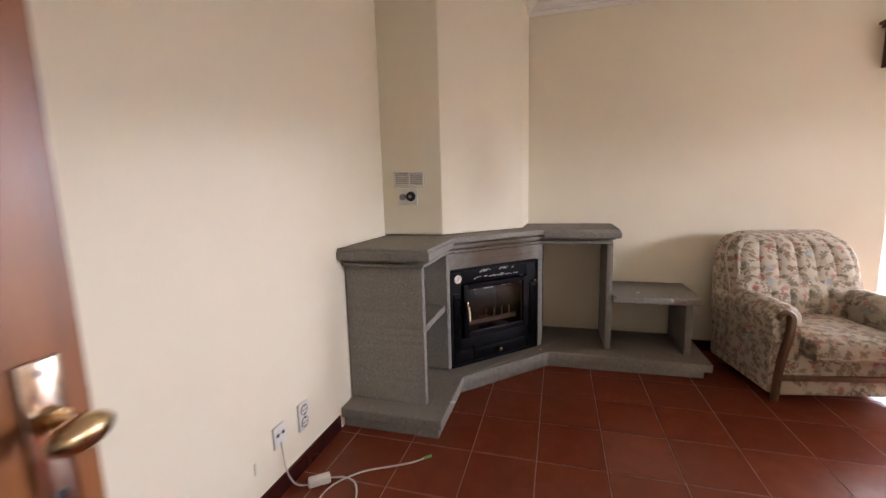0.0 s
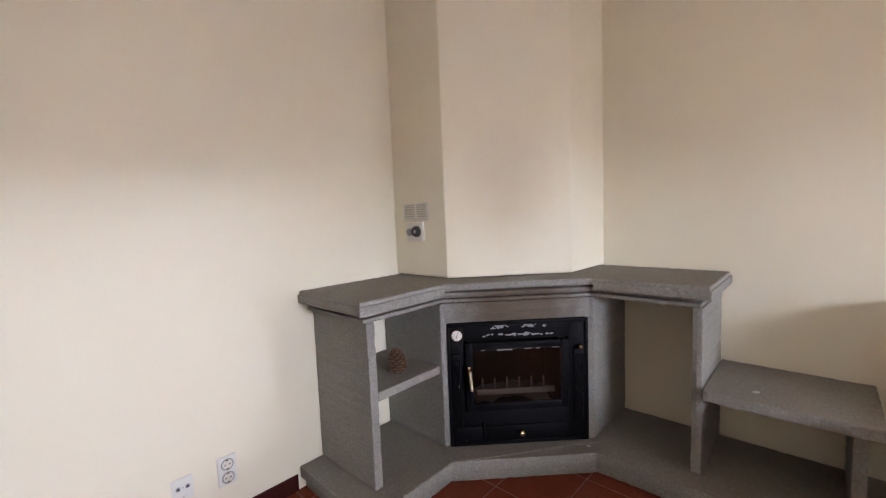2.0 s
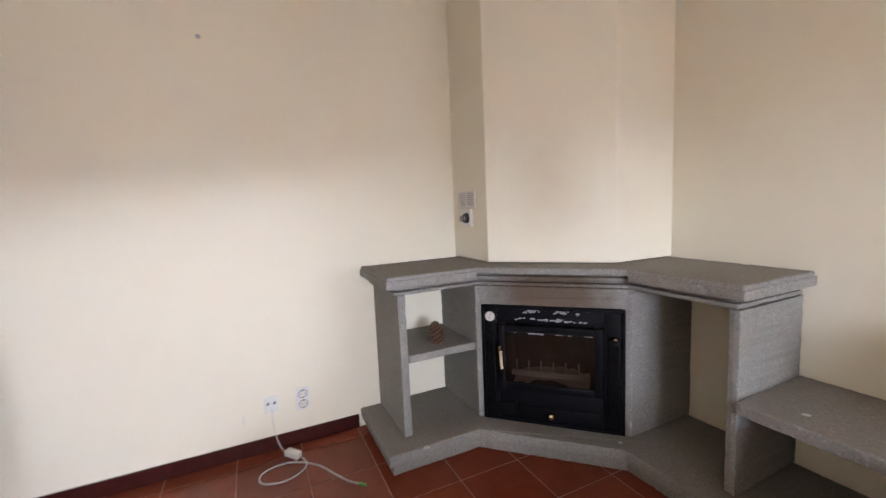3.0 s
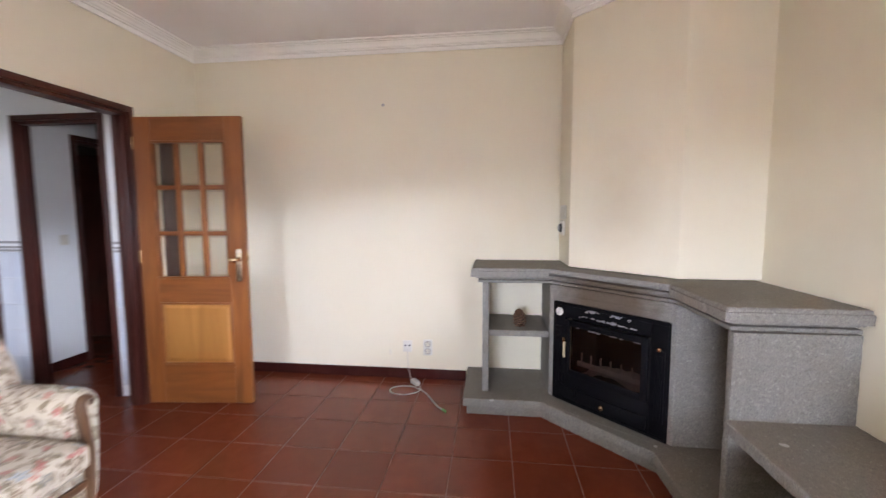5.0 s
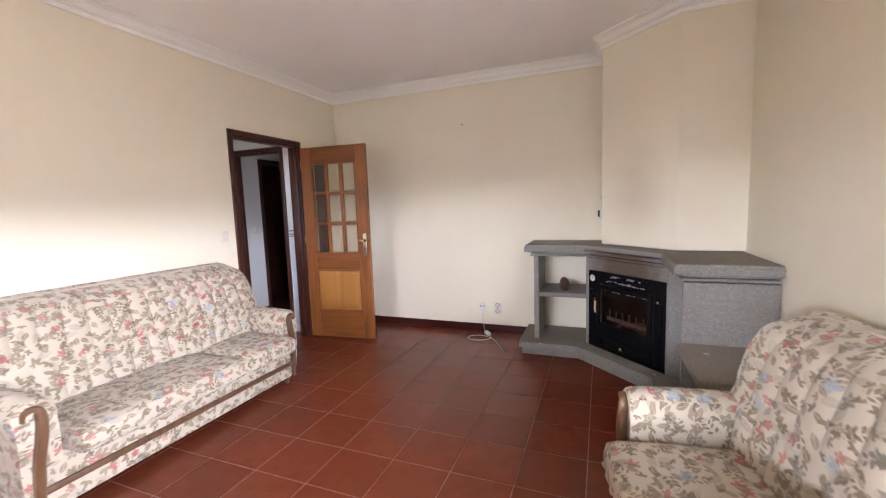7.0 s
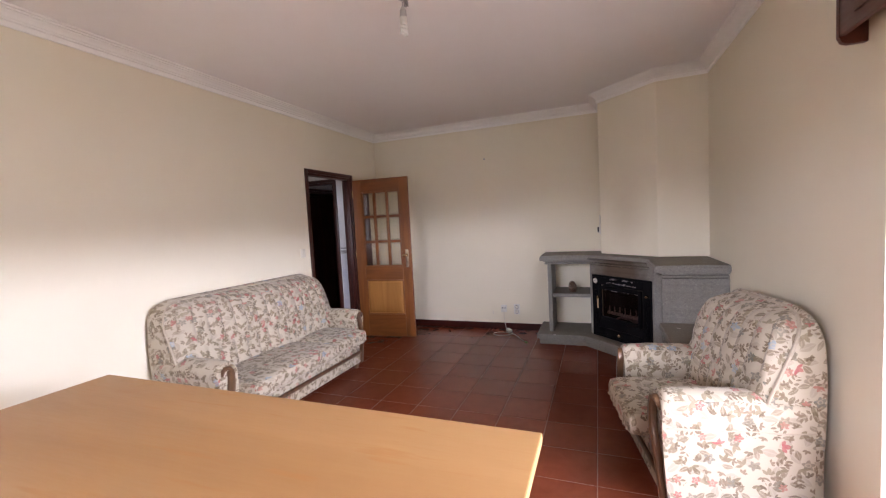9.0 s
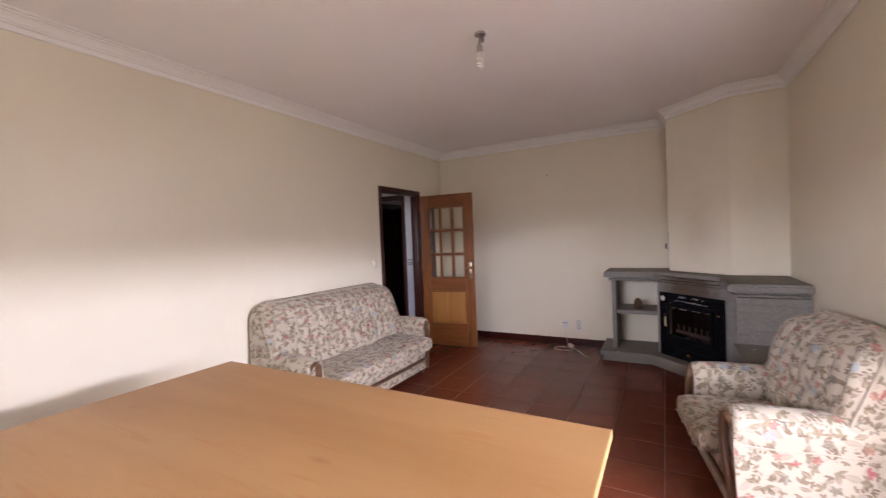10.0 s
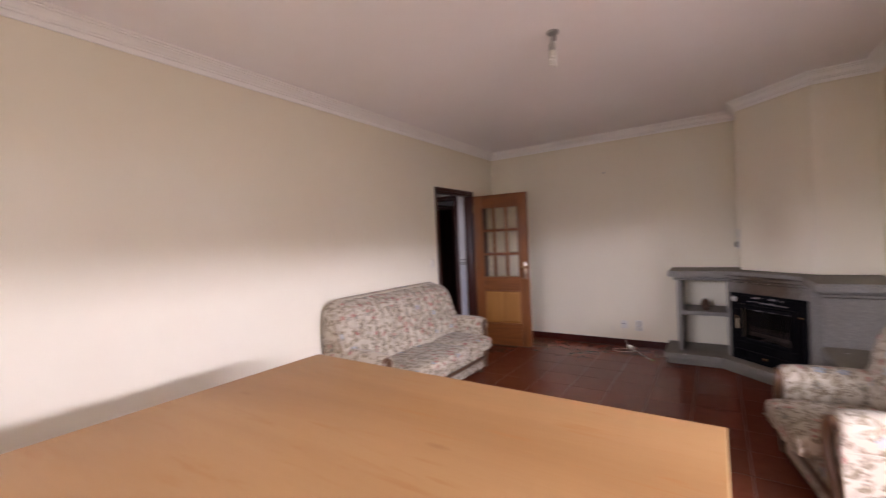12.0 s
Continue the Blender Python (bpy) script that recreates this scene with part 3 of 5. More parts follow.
# dado tiles of the hall
dado = thing("hall_dado", "pale glazed tile dado with a dark border on the hall wall", "wall tiles", None, "", "structure")
bm = B()
box(bm, 0, 0.002, 0.002, 0.008, 0.148, 0.198, 0.002, 1)
dado_tile = data("tile", bm, DADO)
bm = B()
box(bm, 0, 0.002, 0.0, 0.010, 0.148, 0.018, 0.002, 1)
dado_band = data("border", bm, GREY)
for y0, n in ((-0.385, 1), (-1.42, 2)):
    for i in range(n):
        for j in range(6):
            if j < 5:
                o = new("tile", dado_tile)
                o.location = (HX, y0 + i * 0.15, 0.085 + j * 0.2)
                o.parent = dado
        for z in (1.088, 1.112, 1.15):
            o = new("border", dado_band)
            o.location = (HX, y0 + i * 0.15, z)
            o.parent = dado


# ---- the panelled door, standing open ----
def panel_door():
    d = thing("door_1", "open orange-brown wooden door with nine small panes", "door", pose(-0.078, YS + 0.028, 0.008, 0, 0, 5.4), "", "structure")
    W, H, T = 0.752, 2.02, 0.036
    x0, x1 = -T, 0.0
    S = 0.118
    for nm, y0, y1, z0, z1, m in (("stile", 0, S, 0, H, DOOR_WOOD), ("stile", W - S, W, 0, H, DOOR_WOOD), ("top_rail", S, W - S, H - 0.160, H, RAIL_WOOD),
                                  ("lock_rail", S, W - S, 0.735, 0.905, RAIL_WOOD), ("bottom_rail", S, W - S, 0, 0.285, RAIL_WOOD)):
        bm = B()
        box(bm, x0, y0, z0, x1, y1, z1, 0.0025, 1)
        part(nm, bm, m, d)
    gy0, gy1, gz0, gz1 = S, W - S, 0.905, H - 0.160
    for nm, q in (("bead", (gy0, gz0, gy1, gz0 + 0.016)), ("bead", (gy0, gz1 - 0.016, gy1, gz1)), ("bead", (gy0, gz0 + 0.016, gy0 + 0.016, gz1 - 0.016)), ("bead", (gy1 - 0.016, gz0 + 0.016, gy1, gz1 - 0.016))):
        bm = B()
        box(bm, x0 - 0.004, q[0], q[1], x1 + 0.004, q[2], q[3], 0.004)
        part(nm, bm, RAIL_WOOD, d)
    py, pz = (gy1 - gy0) / 3, (gz1 - gz0) / 3
    for i in (1, 2):
        bm = B()
        box(bm, x0 + 0.002, gy0 + py * i - 0.017, gz0 + 0.016, x1 - 0.002, gy0 + py * i + 0.017, gz1 - 0.016, 0.006)
        part("glazing_bar", bm, DOOR_WOOD, d)
        for j in range(3):
            bm = B()
            box(bm, x0 + 0.003, gy0 + py * j + (0.017 if j else 0.016), gz0 + pz * i - 0.016, x1 - 0.003, gy0 + py * (j + 1) - (0.017 if j < 2 else 0.016), gz0 + pz * i + 0.016, 0.006)
            part("glazing_bar", bm, RAIL_WOOD, d)
    # bevelled panes: a flat middle and a sloping border
    for i in range(3):
        for j in range(3):
            a0, a1 = gy0 + py * i + 0.010, gy0 + py * (i + 1) - 0.010
            b0, b1 = gz0 + pz * j + 0.010, gz0 + pz * (j + 1) - 0.010
            bm = B()
            q = 0.020
            loops = []
            for xx, r in ((x0 / 2 - 0.002, 0.0), (x0 / 2 + 0.002, 0.0), (x0 / 2 + 0.005, q)):
                loops.append([(xx, a0 + r, b0 + r), (xx, a1 - r, b0 + r), (xx, a1 - r, b1 - r), (xx, a0 + r, b1 - r)])
            loft(bm, loops)
            for f in bm.faces:
                ring = [v.co.x for v in f.verts]
                f.material_index = int(max(ring) > x0 / 2 + 0.004 and min(ring) < x0 / 2 + 0.004)
            pane = part("pane", bm, [GLASS, BEVEL_TINT], d, "clear glass, bevel coloured as its refraction", False)
            pane.visible_shadow = False
    # raised field of the lower panel
    bm = B()
    y0, y1, z0, z1 = S, W - S, 0.285, 0.735
    loft(bm, [[(xx, y0 + r, z0 + r), (xx, y1 - r, z0 + r), (xx, y1 - r, z1 - r), (xx, y0 + r, z1 - r)] for xx, r in ((-0.026, 0.0), (-0.010, 0.0), (-0.010, 0.022), (-0.003, 0.042))])
    part("panel", bm, PANEL_WOOD, d, "lighter golden raised panel", False)
    for q in ((S, 0.719, W - S, 0.735), (S, 0.285, W - S, 0.301), (S, 0.301, S + 0.014, 0.719), (W - S - 0.014, 0.301, W - S, 0.719)):
        bm = B()
        box(bm, -0.032, q[0], q[1], 0.003, q[2], q[3], 0.004)
        part("bead", bm, RAIL_WOOD, d)
    # handle: long plate, lever and key hole
    hy = W - 0.052
    for s in (1, -1):
        base = 0.0 if s > 0 else -T
        bm = B()
        box(bm, base, hy - 0.021, 0.885, base + 0.007 * s, hy + 0.021, 1.115, 0.003, 3)
        part("handle_plate", bm, PLATE, d, "worn polished metal plate")
        bm = B()
        rod(bm, (base, hy, 1.045), (base + 0.022 * s, hy, 1.045), 0.018, 0.014, 20)
        rod(bm, (base + 0.02 * s, hy, 1.045), (base + 0.05 * s, hy, 1.045), 0.010)
        part("rose", bm, BRASS, d)
        bm = B()
        rod(bm, (base + 0.045 * s, hy, 1.045), (base + 0.062 * s, hy, 1.045), 0.011, 0.014)
        bmesh.ops.create_uvsphere(bm, u_segments=20, v_segments=12, radius=1.0, matrix=Matrix.Translation((base + 0.066 * s, hy - 0.012, 1.043)) @ Matrix.Diagonal((0.018, 0.033, 0.019, 1)))
        part("lever", bm, BRASS, d)
        bm = B()
        rod(bm, (base + 0.0068 * s, hy, 0.955), (base + 0.0078 * s, hy, 0.955), 0.006)
        box(bm, base + 0.0068 * s, hy - 0.003, 0.935, base + 0.0078 * s, hy + 0.003, 0.955)
        part("key_hole", bm, BLACK, d)
        for z in (0.90, 1.10):
            bm = B()
            rod(bm, (base + 0.006 * s, hy, z), (base + 0.0085 * s, hy, z), 0.0045)
            part("screw", bm, STEEL, d)
    bm = B()
    box(bm, -0.026, W - 0.001, 0.99, -0.010, W + 0.0015, 1.10, 0.001, 1)
    box(bm, -0.023, W, 1.035, -0.013, W + 0.009, 1.055, 0.001, 1)
    part("latch", bm, BRASS, d)
    for z in (0.22, 1.02, 1.80):
        bm = B()
        rod(bm, (0.006, 0.002, z), (0.006, 0.002, z + 0.085), 0.006)
        part("hinge", bm, BRASS, d)


panel_door()

# side room door standing ajar in the dark
sd = thing("door_2", "dark stained door standing ajar into an unlit room", "door", pose(PX0 + 0.035, HY - 0.13, 0.008, 0, 0, -78), "", "structure")
bm = B()
box(bm, 0, -0.036, 0, 0.70, 0, 2.0, 0.003, 1)
part("leaf", bm, DARK_WOOD, sd)
bm = B()
rod(bm, (0.64, 0.0, 1.03), (0.64, 0.045, 1.03), 0.009)
tube(bm, [(0.64, 0.045, 1.03), (0.58, 0.048, 1.03), (0.53, 0.045, 1.026)], 0.009)
part("lever", bm, BRASS, sd)

# ---- balcony door and what lies outside ----
win = thing("window_1", "white metal balcony door with two glazed leaves", "balcony door", None, "", "structure")
yw = YN + 0.15
for nm, q in (("outer_frame", (WX0, yw, 0.0, WX0 + 0.045, yw + 0.06, WZ)), ("outer_frame", (WX1 - 0.045, yw, 0.0, WX1, yw + 0.06, WZ)), ("outer_frame", (WX0 + 0.045, yw, WZ - 0.045, WX1 - 0.045, yw + 0.06, WZ)), ("sill", (WX0, yw - 0.05, 0.0, WX1, yw + 0.11, 0.02))):
    bm = B()
    box(bm, *q, 0.004)
    part(nm, bm, ALU, win)
xm = (WX0 + WX1) / 2
for x0, x1, dy in ((WX0 + 0.045, xm + 0.03, 0.0), (xm - 0.03, WX1 - 0.045, 0.03)):
    leaf = new("leaf")
    leaf.parent = win
    for nm, q in (("stile", (x0, 0.02, x0 + 0.05, WZ - 0.045)), ("stile", (x1 - 0.05, 0.02, x1, WZ - 0.045)), ("rail", (x0 + 0.05, 0.02, x1 - 0.05, 0.09)), ("rail", (x0 + 0.05, WZ - 0.105, x1 - 0.05, WZ - 0.045))):
        bm = B()
        box(bm, q[0], yw + dy + 0.004, q[1], q[2], yw + dy + 0.028, q[3], 0.003, 1)
        part(nm, bm, ALU, leaf)
    bm = B()
    box(bm, x0 + 0.045, yw + dy + 0.014, 0.085, x1 - 0.045, yw + dy + 0.018, WZ - 0.10)
    part("pane", bm, GLASS, leaf, "", False).visible_shadow = False

win2 = thing("window_2", "white metal window in the end wall", "window", None, "", "structure")
for nm, q in (("outer_frame", (XE + 0.12, EY0, EZ0, XE + 0.18, EY0 + 0.05, EZ1)), ("outer_frame", (XE + 0.12, EY1 - 0.05, EZ0, XE + 0.18, EY1, EZ1)), ("outer_frame", (XE + 0.12, EY0 + 0.05, EZ1 - 0.05, XE + 0.18, EY1 - 0.05, EZ1)),
              ("outer_frame", (XE + 0.12, EY0 + 0.05, EZ0, XE + 0.18, EY1 - 0.05, EZ0 + 0.05)), ("mullion", (XE + 0.125, (EY0 + EY1) / 2 - 0.03, EZ0 + 0.05, XE + 0.175, (EY0 + EY1) / 2 + 0.03, EZ1 - 0.05))):
    bm = B()
    box(bm, *q, 0.004)
    part(nm, bm, ALU, win2)
for y0, y1 in ((EY0 + 0.05, (EY0 + EY1) / 2 - 0.03), ((EY0 + EY1) / 2 + 0.03, EY1 - 0.05)):
    bm = B()
    box(bm, XE + 0.148, y0, EZ0 + 0.05, XE + 0.152, y1, EZ1 - 0.05)
    part("pane", bm, GLASS, win2, "", False).visible_shadow = False

bm = B()
box(bm, -900, -900, -0.5, 900, 900, -0.12)
solid("ground", bm, GRASS, "rough green ground round the house", "ground", "structure", False)
bm = B()
box(bm, -1.6, YN + TN, -0.12, 11.0, YN + 2.4, -0.03)
solid("terrace_pavement", bm, PAVE, "pale stone terrace outside the balcony door", "pavement", "structure", False)
# unseen roof, added to keep the high sky out of the balcony door
bm = B()
box(bm, -1.8, YN + TN, 2.70, 11.2, YN + 2.5, 2.85)
solid("terrace_ceiling", bm, OUTER, "unseen white terrace roof underside added to block high sky", "ceiling", "structure", False)
# unseen roof over the end window, added for the same cut-off
bm = B()
box(bm, XE + 0.2, -2.2, 2.60, XE + 2.6, YN + TN - 0.012, 2.75)
solid("porch_ceiling", bm, OUTER, "unseen white porch roof underside added to block high sky", "ceiling", "structure", False)
# unseen wall, added to stop the terrace lamp shining through the end window
bm = B()
box(bm, XE + 0.2, YN + TN - 0.15, -0.12, XE + 2.6, YN + TN - 0.012, 2.60)
solid("porch_wall", bm, OUTER, "unseen white wall added to block side light at the window", "wall", "structure", False)
par = thing("terrace_parapet", "white rendered parapet with a grey coping", "parapet", None, "", "structure")
bm = B()
box(bm, -1.6, YN + 2.25, -0.05, 11.0, YN + 2.4, 0.72)
part("wall", bm, OUTER, par)
bm = B()
box(bm, -1.65, YN + 2.21, 0.72, 11.05, YN + 2.44, 0.80, 0.01)
part("coping", bm, COPING, par)
rng = random.Random(5)
vs, fs = [], []
for i in range(9000):
    x = rng.uniform(-60, 75)
    top = 3.6 + 1.2 * math.sin(x * 0.31) + 0.8 * math.sin(x * 0.83 + 1) + 0.5 * math.sin(x * 2.1)
    z = -0.2 + (top + 0.2) * rng.random() ** 0.7
    y = 30 + 5 * math.sin(x * 0.2) + rng.uniform(-1.5, 1.5)
    c = Vector((x, y, z))
    a = Vector((rng.uniform(-1, 1), rng.uniform(-1, 1), rng.uniform(-1, 1))).normalized() * rng.uniform(0.3, 0.6)
    b = a.cross(Vector((rng.uniform(-1, 1), rng.uniform(-1, 1), rng.uniform(-1, 1)))).normalized() * rng.uniform(0.15, 0.4)
    k = len(vs)
    vs += [c - a, c + b, c + a, c - b]
    fs.append((k, k + 1, k + 2, k + 3))
me = bpy.data.meshes.new("hedge")
me.from_pydata(vs, [], fs)
me.materials.append(LEAF)
tagged(new("hedge", me), "far row of green trees and shrubs beyond the terrace", "trees", "", "stuff")

# curtain pelmet over the balcony door
pel = thing("curtain_pelmet", "dark red-brown wooden curtain pelmet over the balcony door", "pelmet")
px0, px1, py0, pz0, pz1 = 2.41, 4.50, 3.695, 2.005, 2.25
bm = B()
box(bm, px0 + 0.02, py0, pz0 + 0.03, px1 - 0.02, py0 + 0.02, pz1, 0.004)
part("front_board", bm, PELMET, pel)
bm = B()
box(bm, px0 + 0.12, py0 - 0.006, pz0 + 0.075, px1 - 0.12, py0 + 0.004, pz1 - 0.04, 0.005)
part("raised_field", bm, PELMET, pel)
for x in (px0, px1 - 0.02):
    bm = B()
    ring = [(py0 + 0.03, pz0), (YN - 0.001, pz0), (YN - 0.001, pz1), (py0, pz1), (py0, pz0 + 0.03), (py0 + 0.01, pz0 + 0.008)]
    loft(bm, [[(x, y, z) for y, z in ring], [(x + 0.02, y, z) for y, z in ring]])
    part("end_board", bm, PELMET, pel, "", False)
bm = B()
box(bm, px0 - 0.025, py0 - 0.025, pz1, px1 + 0.025, YN - 0.001, pz1 + 0.022, 0.006)
box(bm, px0 - 0.04, py0 - 0.04, pz1 + 0.022, px1 + 0.04, YN - 0.001, pz1 + 0.04, 0.005)
part("cap", bm, PELMET, pel)
bm = B()
box(bm, px0 + 0.06, py0 + 0.06, pz1 - 0.03, px1 - 0.06, py0 + 0.09, pz1 - 0.001, 0.002)
part("curtain_rail", bm, BLACK, pel)


# ---- the corner fireplace ----
def P(a, b):
    """Plan place a metres from the west wall and b metres from the north wall."""
    return (XW + 0.002 + a, YN - 0.002 - b)


fp = thing("corner_fireplace", "grey granite corner fireplace with open shelves and a low bench", "fireplace")
HZ = 0.122


def stone_part(name, poly, z0, z1, bev=0.006, mat=STONE):
    plan = []
    corners = [Vector(P(*q)) for q in poly]
    for a, b in zip(corners, corners[1:] + corners[:1]):
        k = max(1, int((b - a).length / 0.022)) if z1 - z0 < 0.1 or (b - a).length < 0.06 else 1
        plan += [a.lerp(b, i / k) for i in range(k)]
    bm = B()
    slab(bm, [(p.x, p.y) for p in plan], z0, z1, 0.0)
    if z1 - z0 > 0.1:
        tall = [e for e in bm.edges if abs(e.verts[0].co.z - e.verts[1].co.z) > 0.1]
        bmesh.ops.subdivide_edges(bm, edges=tall, cuts=int((z1 - z0) / 0.022), use_grid_fill=True)
    rims = [e for e in bm.edges if e.is_manifold and e.calc_face_angle(0) > 0.3]
    bmesh.ops.bevel(bm, geom=rims, offset=bev, segments=2, affect="EDGES", profile=0.5)
    bm.normal_update()
    for v in bm.verts:
        chip = noise.noise(v.co * 34) + 0.7 * noise.noise(v.co * 90)
        if max(abs(q) for q in v.normal) < 0.985:
            v.co -= v.normal * (0.0015 + 0.0055 * max(0.0, chip)) * min(1.0, bev / 0.006)
    return part(name, bm, mat, fp, "", False)


stone_part("hearth_base", [(0, 0), (0, 1.585), (0.556, 1.585), (0.556, 1.085), (1.08, 0.556), (2.095, 0.535), (2.095, 0)], 0.0, 0.062)
stone_part("hearth_slab", [(0, 0), (0, 1.61), (0.578, 1.61), (0.578, 1.095), (1.088, 0.578), (2.13, 0.578), (2.13, 0)], 0.062, HZ, 0.008)
stone_part("end_panel", [(0, 1.435), (0, 1.482), (0.458, 1.482), (0.458, 1.435)], HZ, 0.893)
stone_part("end_panel", [(1.47, 0), (1.515, 0), (1.515, 0.465), (1.47, 0.465)], HZ, 0.893)
stone_part("inner_panel", [(0, 0.985), (0, 1.028), (0.468, 1.028), (0.488, 0.985)], HZ, 0.893)
stone_part("inner_panel", [(0.985, 0), (1.03, 0), (1.03, 0.468), (0.985, 0.488)], HZ, 0.893)
stone_part("shelf", [(0, 1.028), (0, 1.435), (0.452, 1.435), (0.452, 1.028)], 0.518, 0.564)
stone_part("bench_top", [(1.515, 0), (2.075, 0), (2.075, 0.49), (1.515, 0.49)], 0.482, 0.536, 0.008)
stone_part("bench_leg", [(1.985, 0), (2.03, 0), (2.03, 0.455), (1.985, 0.455)], HZ, 0.482)


def mantel_poly(d, q=0.0):
    """The mantel's plan with its free edges drawn back by d."""
    a, b, e = 0.518 - d, 1.552 - d, 1.035 - d * 0.41 - q
    return [(0, 0), (0, b), (a, b), (a, e), (e, a), (b, a), (b, 0)]


stone_part("mantel_top", mantel_poly(0), 0.962, 1.002, 0.010)
stone_part("mantel_groove", mantel_poly(0.046), 0.953, 0.962, 0.001, SOOTY)
stone_part("mantel_moulding", mantel_poly(0.024), 0.925, 0.953, 0.009, SOOTY)
stone_part("mantel_groove", mantel_poly(0.062), 0.916, 0.925, 0.001, SOOTY)
stone_part("mantel_moulding", mantel_poly(0.040), 0.893, 0.916, 0.007, SOOTY)
stone_part("mantel_side_slab", [(0, 1.045), (0, 1.559), (0.525, 1.559), (0.525, 1.045)], 0.938, 0.984, 0.006)
stone_part("mantel_side_slab", [(1.045, 0), (1.559, 0), (1.559, 0.525), (1.045, 0.525)], 0.938, 0.984, 0.006)
L0, L1 = 1.488, 1.43
stone_part("lintel", [(0.47, L0 - 0.47), (L0 - 0.47, 0.47), (L1 - 0.44, 0.44), (0.44, L1 - 0.44)], 0.785, 0.893, 0.006, SOOTY)

# insert stove behind its black iron front
fire = thing("fireplace_insert", "black cast iron fireplace insert with a glass door, flaking paint", "stove", pose(*P(0.729, 0.729), HZ, 0, 0, 45))
FW, FH = 0.37, 0.662


def fire_box(name, q, mat, parent=fire, bev=0.003, label=""):
    bm = B()
    box(bm, *q, bev)
    return part(name, bm, mat, parent, label)


# local: x along the front, -y out of it
for q in ((-FW, -0.012, 0.0, -0.283, 0.02, FH), (0.267, -0.012, 0.0, FW, 0.02, FH), (-0.283, -0.012, 0.562, 0.267, 0.02, FH), (-0.283, -0.012, 0.0, 0.267, 0.02, 0.185)):
    fire_box("front_plate", q, IRON)
for q in ((-FW, -0.022, FH - 0.02, FW, -0.010, FH), (-FW, -0.022, 0.0, -FW + 0.016, -0.010, FH - 0.02), (FW - 0.016, -0.022, 0.0, FW, -0.010, FH - 0.02), (-FW + 0.016, -0.022, 0.0, FW - 0.016, -0.010, 0.018)):
    fire_box("rim", q, IRON)
door = new("fire_door")
door.parent = fire
for q in ((-0.278, -0.034, 0.19, -0.240, -0.012, 0.556), (0.222, -0.034, 0.19, 0.262, -0.012, 0.556), (-0.240, -0.034, 0.518, 0.222, -0.012, 0.556), (-0.240, -0.034, 0.19, 0.222, -0.012, 0.232)):
    fire_box("door_rail", q, IRON, door, 0.006)
bm = B()
box(bm, -0.24, -0.022, 0.232, 0.222, -0.018, 0.518)
part("glass_pane", bm, FIRE_GLASS, door, "smoke-stained glass", False)
rng = random.Random(2)
bm = B()
for i in range(22):
    x = -0.225 + i * 0.0205
    if rng.random() < 0.75 - 0.02 * i:
        box(bm, x - 0.010, -0.0237, 0.512 - 0.009 * rng.random() ** 2, x + 0.010, -0.0227, 0.516, 0.0004, 1)
tagged(part("soot_edge", bm, FLAKE, door, "grey ash streak along the glass"), kind="stuff")
bm = B()
rod(bm, (-0.262, -0.034, 0.425), (-0.262, -0.058, 0.425), 0.008)
box(bm, -0.270, -0.062, 0.395, -0.256, -0.050, 0.445, 0.003)
part("latch", bm, BRASS, door)
bm = B()
tube(bm, spline([(-0.258, -0.056, 0.415), (-0.256, -0.062, 0.38), (-0.254, -0.064, 0.345), (-0.252, -0.062, 0.318)], 5), 0.0075, 10)
part("door_handle", bm, BONE, door, "pale turned handle")
for sx, w in ((-0.325, 0.026), (0.318, 0.026)):
    fire_box("side_strip", (sx - w, -0.024, 0.10, sx + w, -0.010, 0.50), IRON)
    for j in range(5):
        bm = B()
        pts = [(sx - 0.018 + j * 0.009, -0.0255 + 0.0012 * math.sin(k * 0.9 + j), 0.115 + k * 0.0124) for k in range(30)]
        tube(bm, pts, 0.0028, 6)
        part("flute", bm, IRON, fire)
bm = B()
rod(bm, (0.322, -0.012, 0.512), (0.322, -0.03, 0.512), 0.008)
bmesh.ops.create_uvsphere(bm, u_segments=14, v_segments=10, radius=0.0135, matrix=Matrix.Translation((0.322, -0.038, 0.512)))
part("knob", bm, BRASS, fire, "small brass knob")
drawer = fire_box("ash_drawer", (-0.185, -0.026, 0.035, 0.255, -0.010, 0.105), IRON, fire, 0.004)
bm = B()
rod(bm, (0.006, -0.026, 0.07), (0.006, -0.045, 0.07), 0.007)
bmesh.ops.create_uvsphere(bm, u_segments=16, v_segments=10, radius=0.017, matrix=Matrix.Translation((0.006, -0.05, 0.07)))
part("drawer_knob", bm, BRASS, drawer, "round brass knob")
fire_box("damper_plate", (-0.345, -0.022, 0.035, -0.20, -0.010, 0.105), IRON)
bm = B()
rod(bm, (-0.19, -0.02, 0.03), (-0.19, -0.02, 0.125), 0.006)
part("damper_rod", bm, IRON, fire)
gauge = new("thermometer")
gauge.parent = fire
gx, gz = -0.318, 0.600
bm = B()
rod(bm, (gx, -0.012, gz), (gx, -0.030, gz), 0.031, 0.030, 28)
part("rim", bm, CHROME, gauge, "chrome rim")
bm = B()
rod(bm, (gx, -0.030, gz), (gx, -0.0312, gz), 0.0265, None, 28)
part("dial", bm, WHITE, gauge, "white dial")
bm = B()
for k in range(9):
    q = radians(220 - k * 32)
    rod(bm, (gx + 0.021 * math.cos(q), -0.0318, gz + 0.021 * math.sin(q)), (gx + 0.0245 * math.cos(q), -0.0318, gz + 0.0245 * math.sin(q)), 0.0009, None, 6)
rod(bm, (gx - 0.004, -0.0322, gz - 0.012), (gx + 0.005, -0.0322, gz + 0.016), 0.0016, 0.0008, 6)
part("needle", bm, BLACK, gauge)
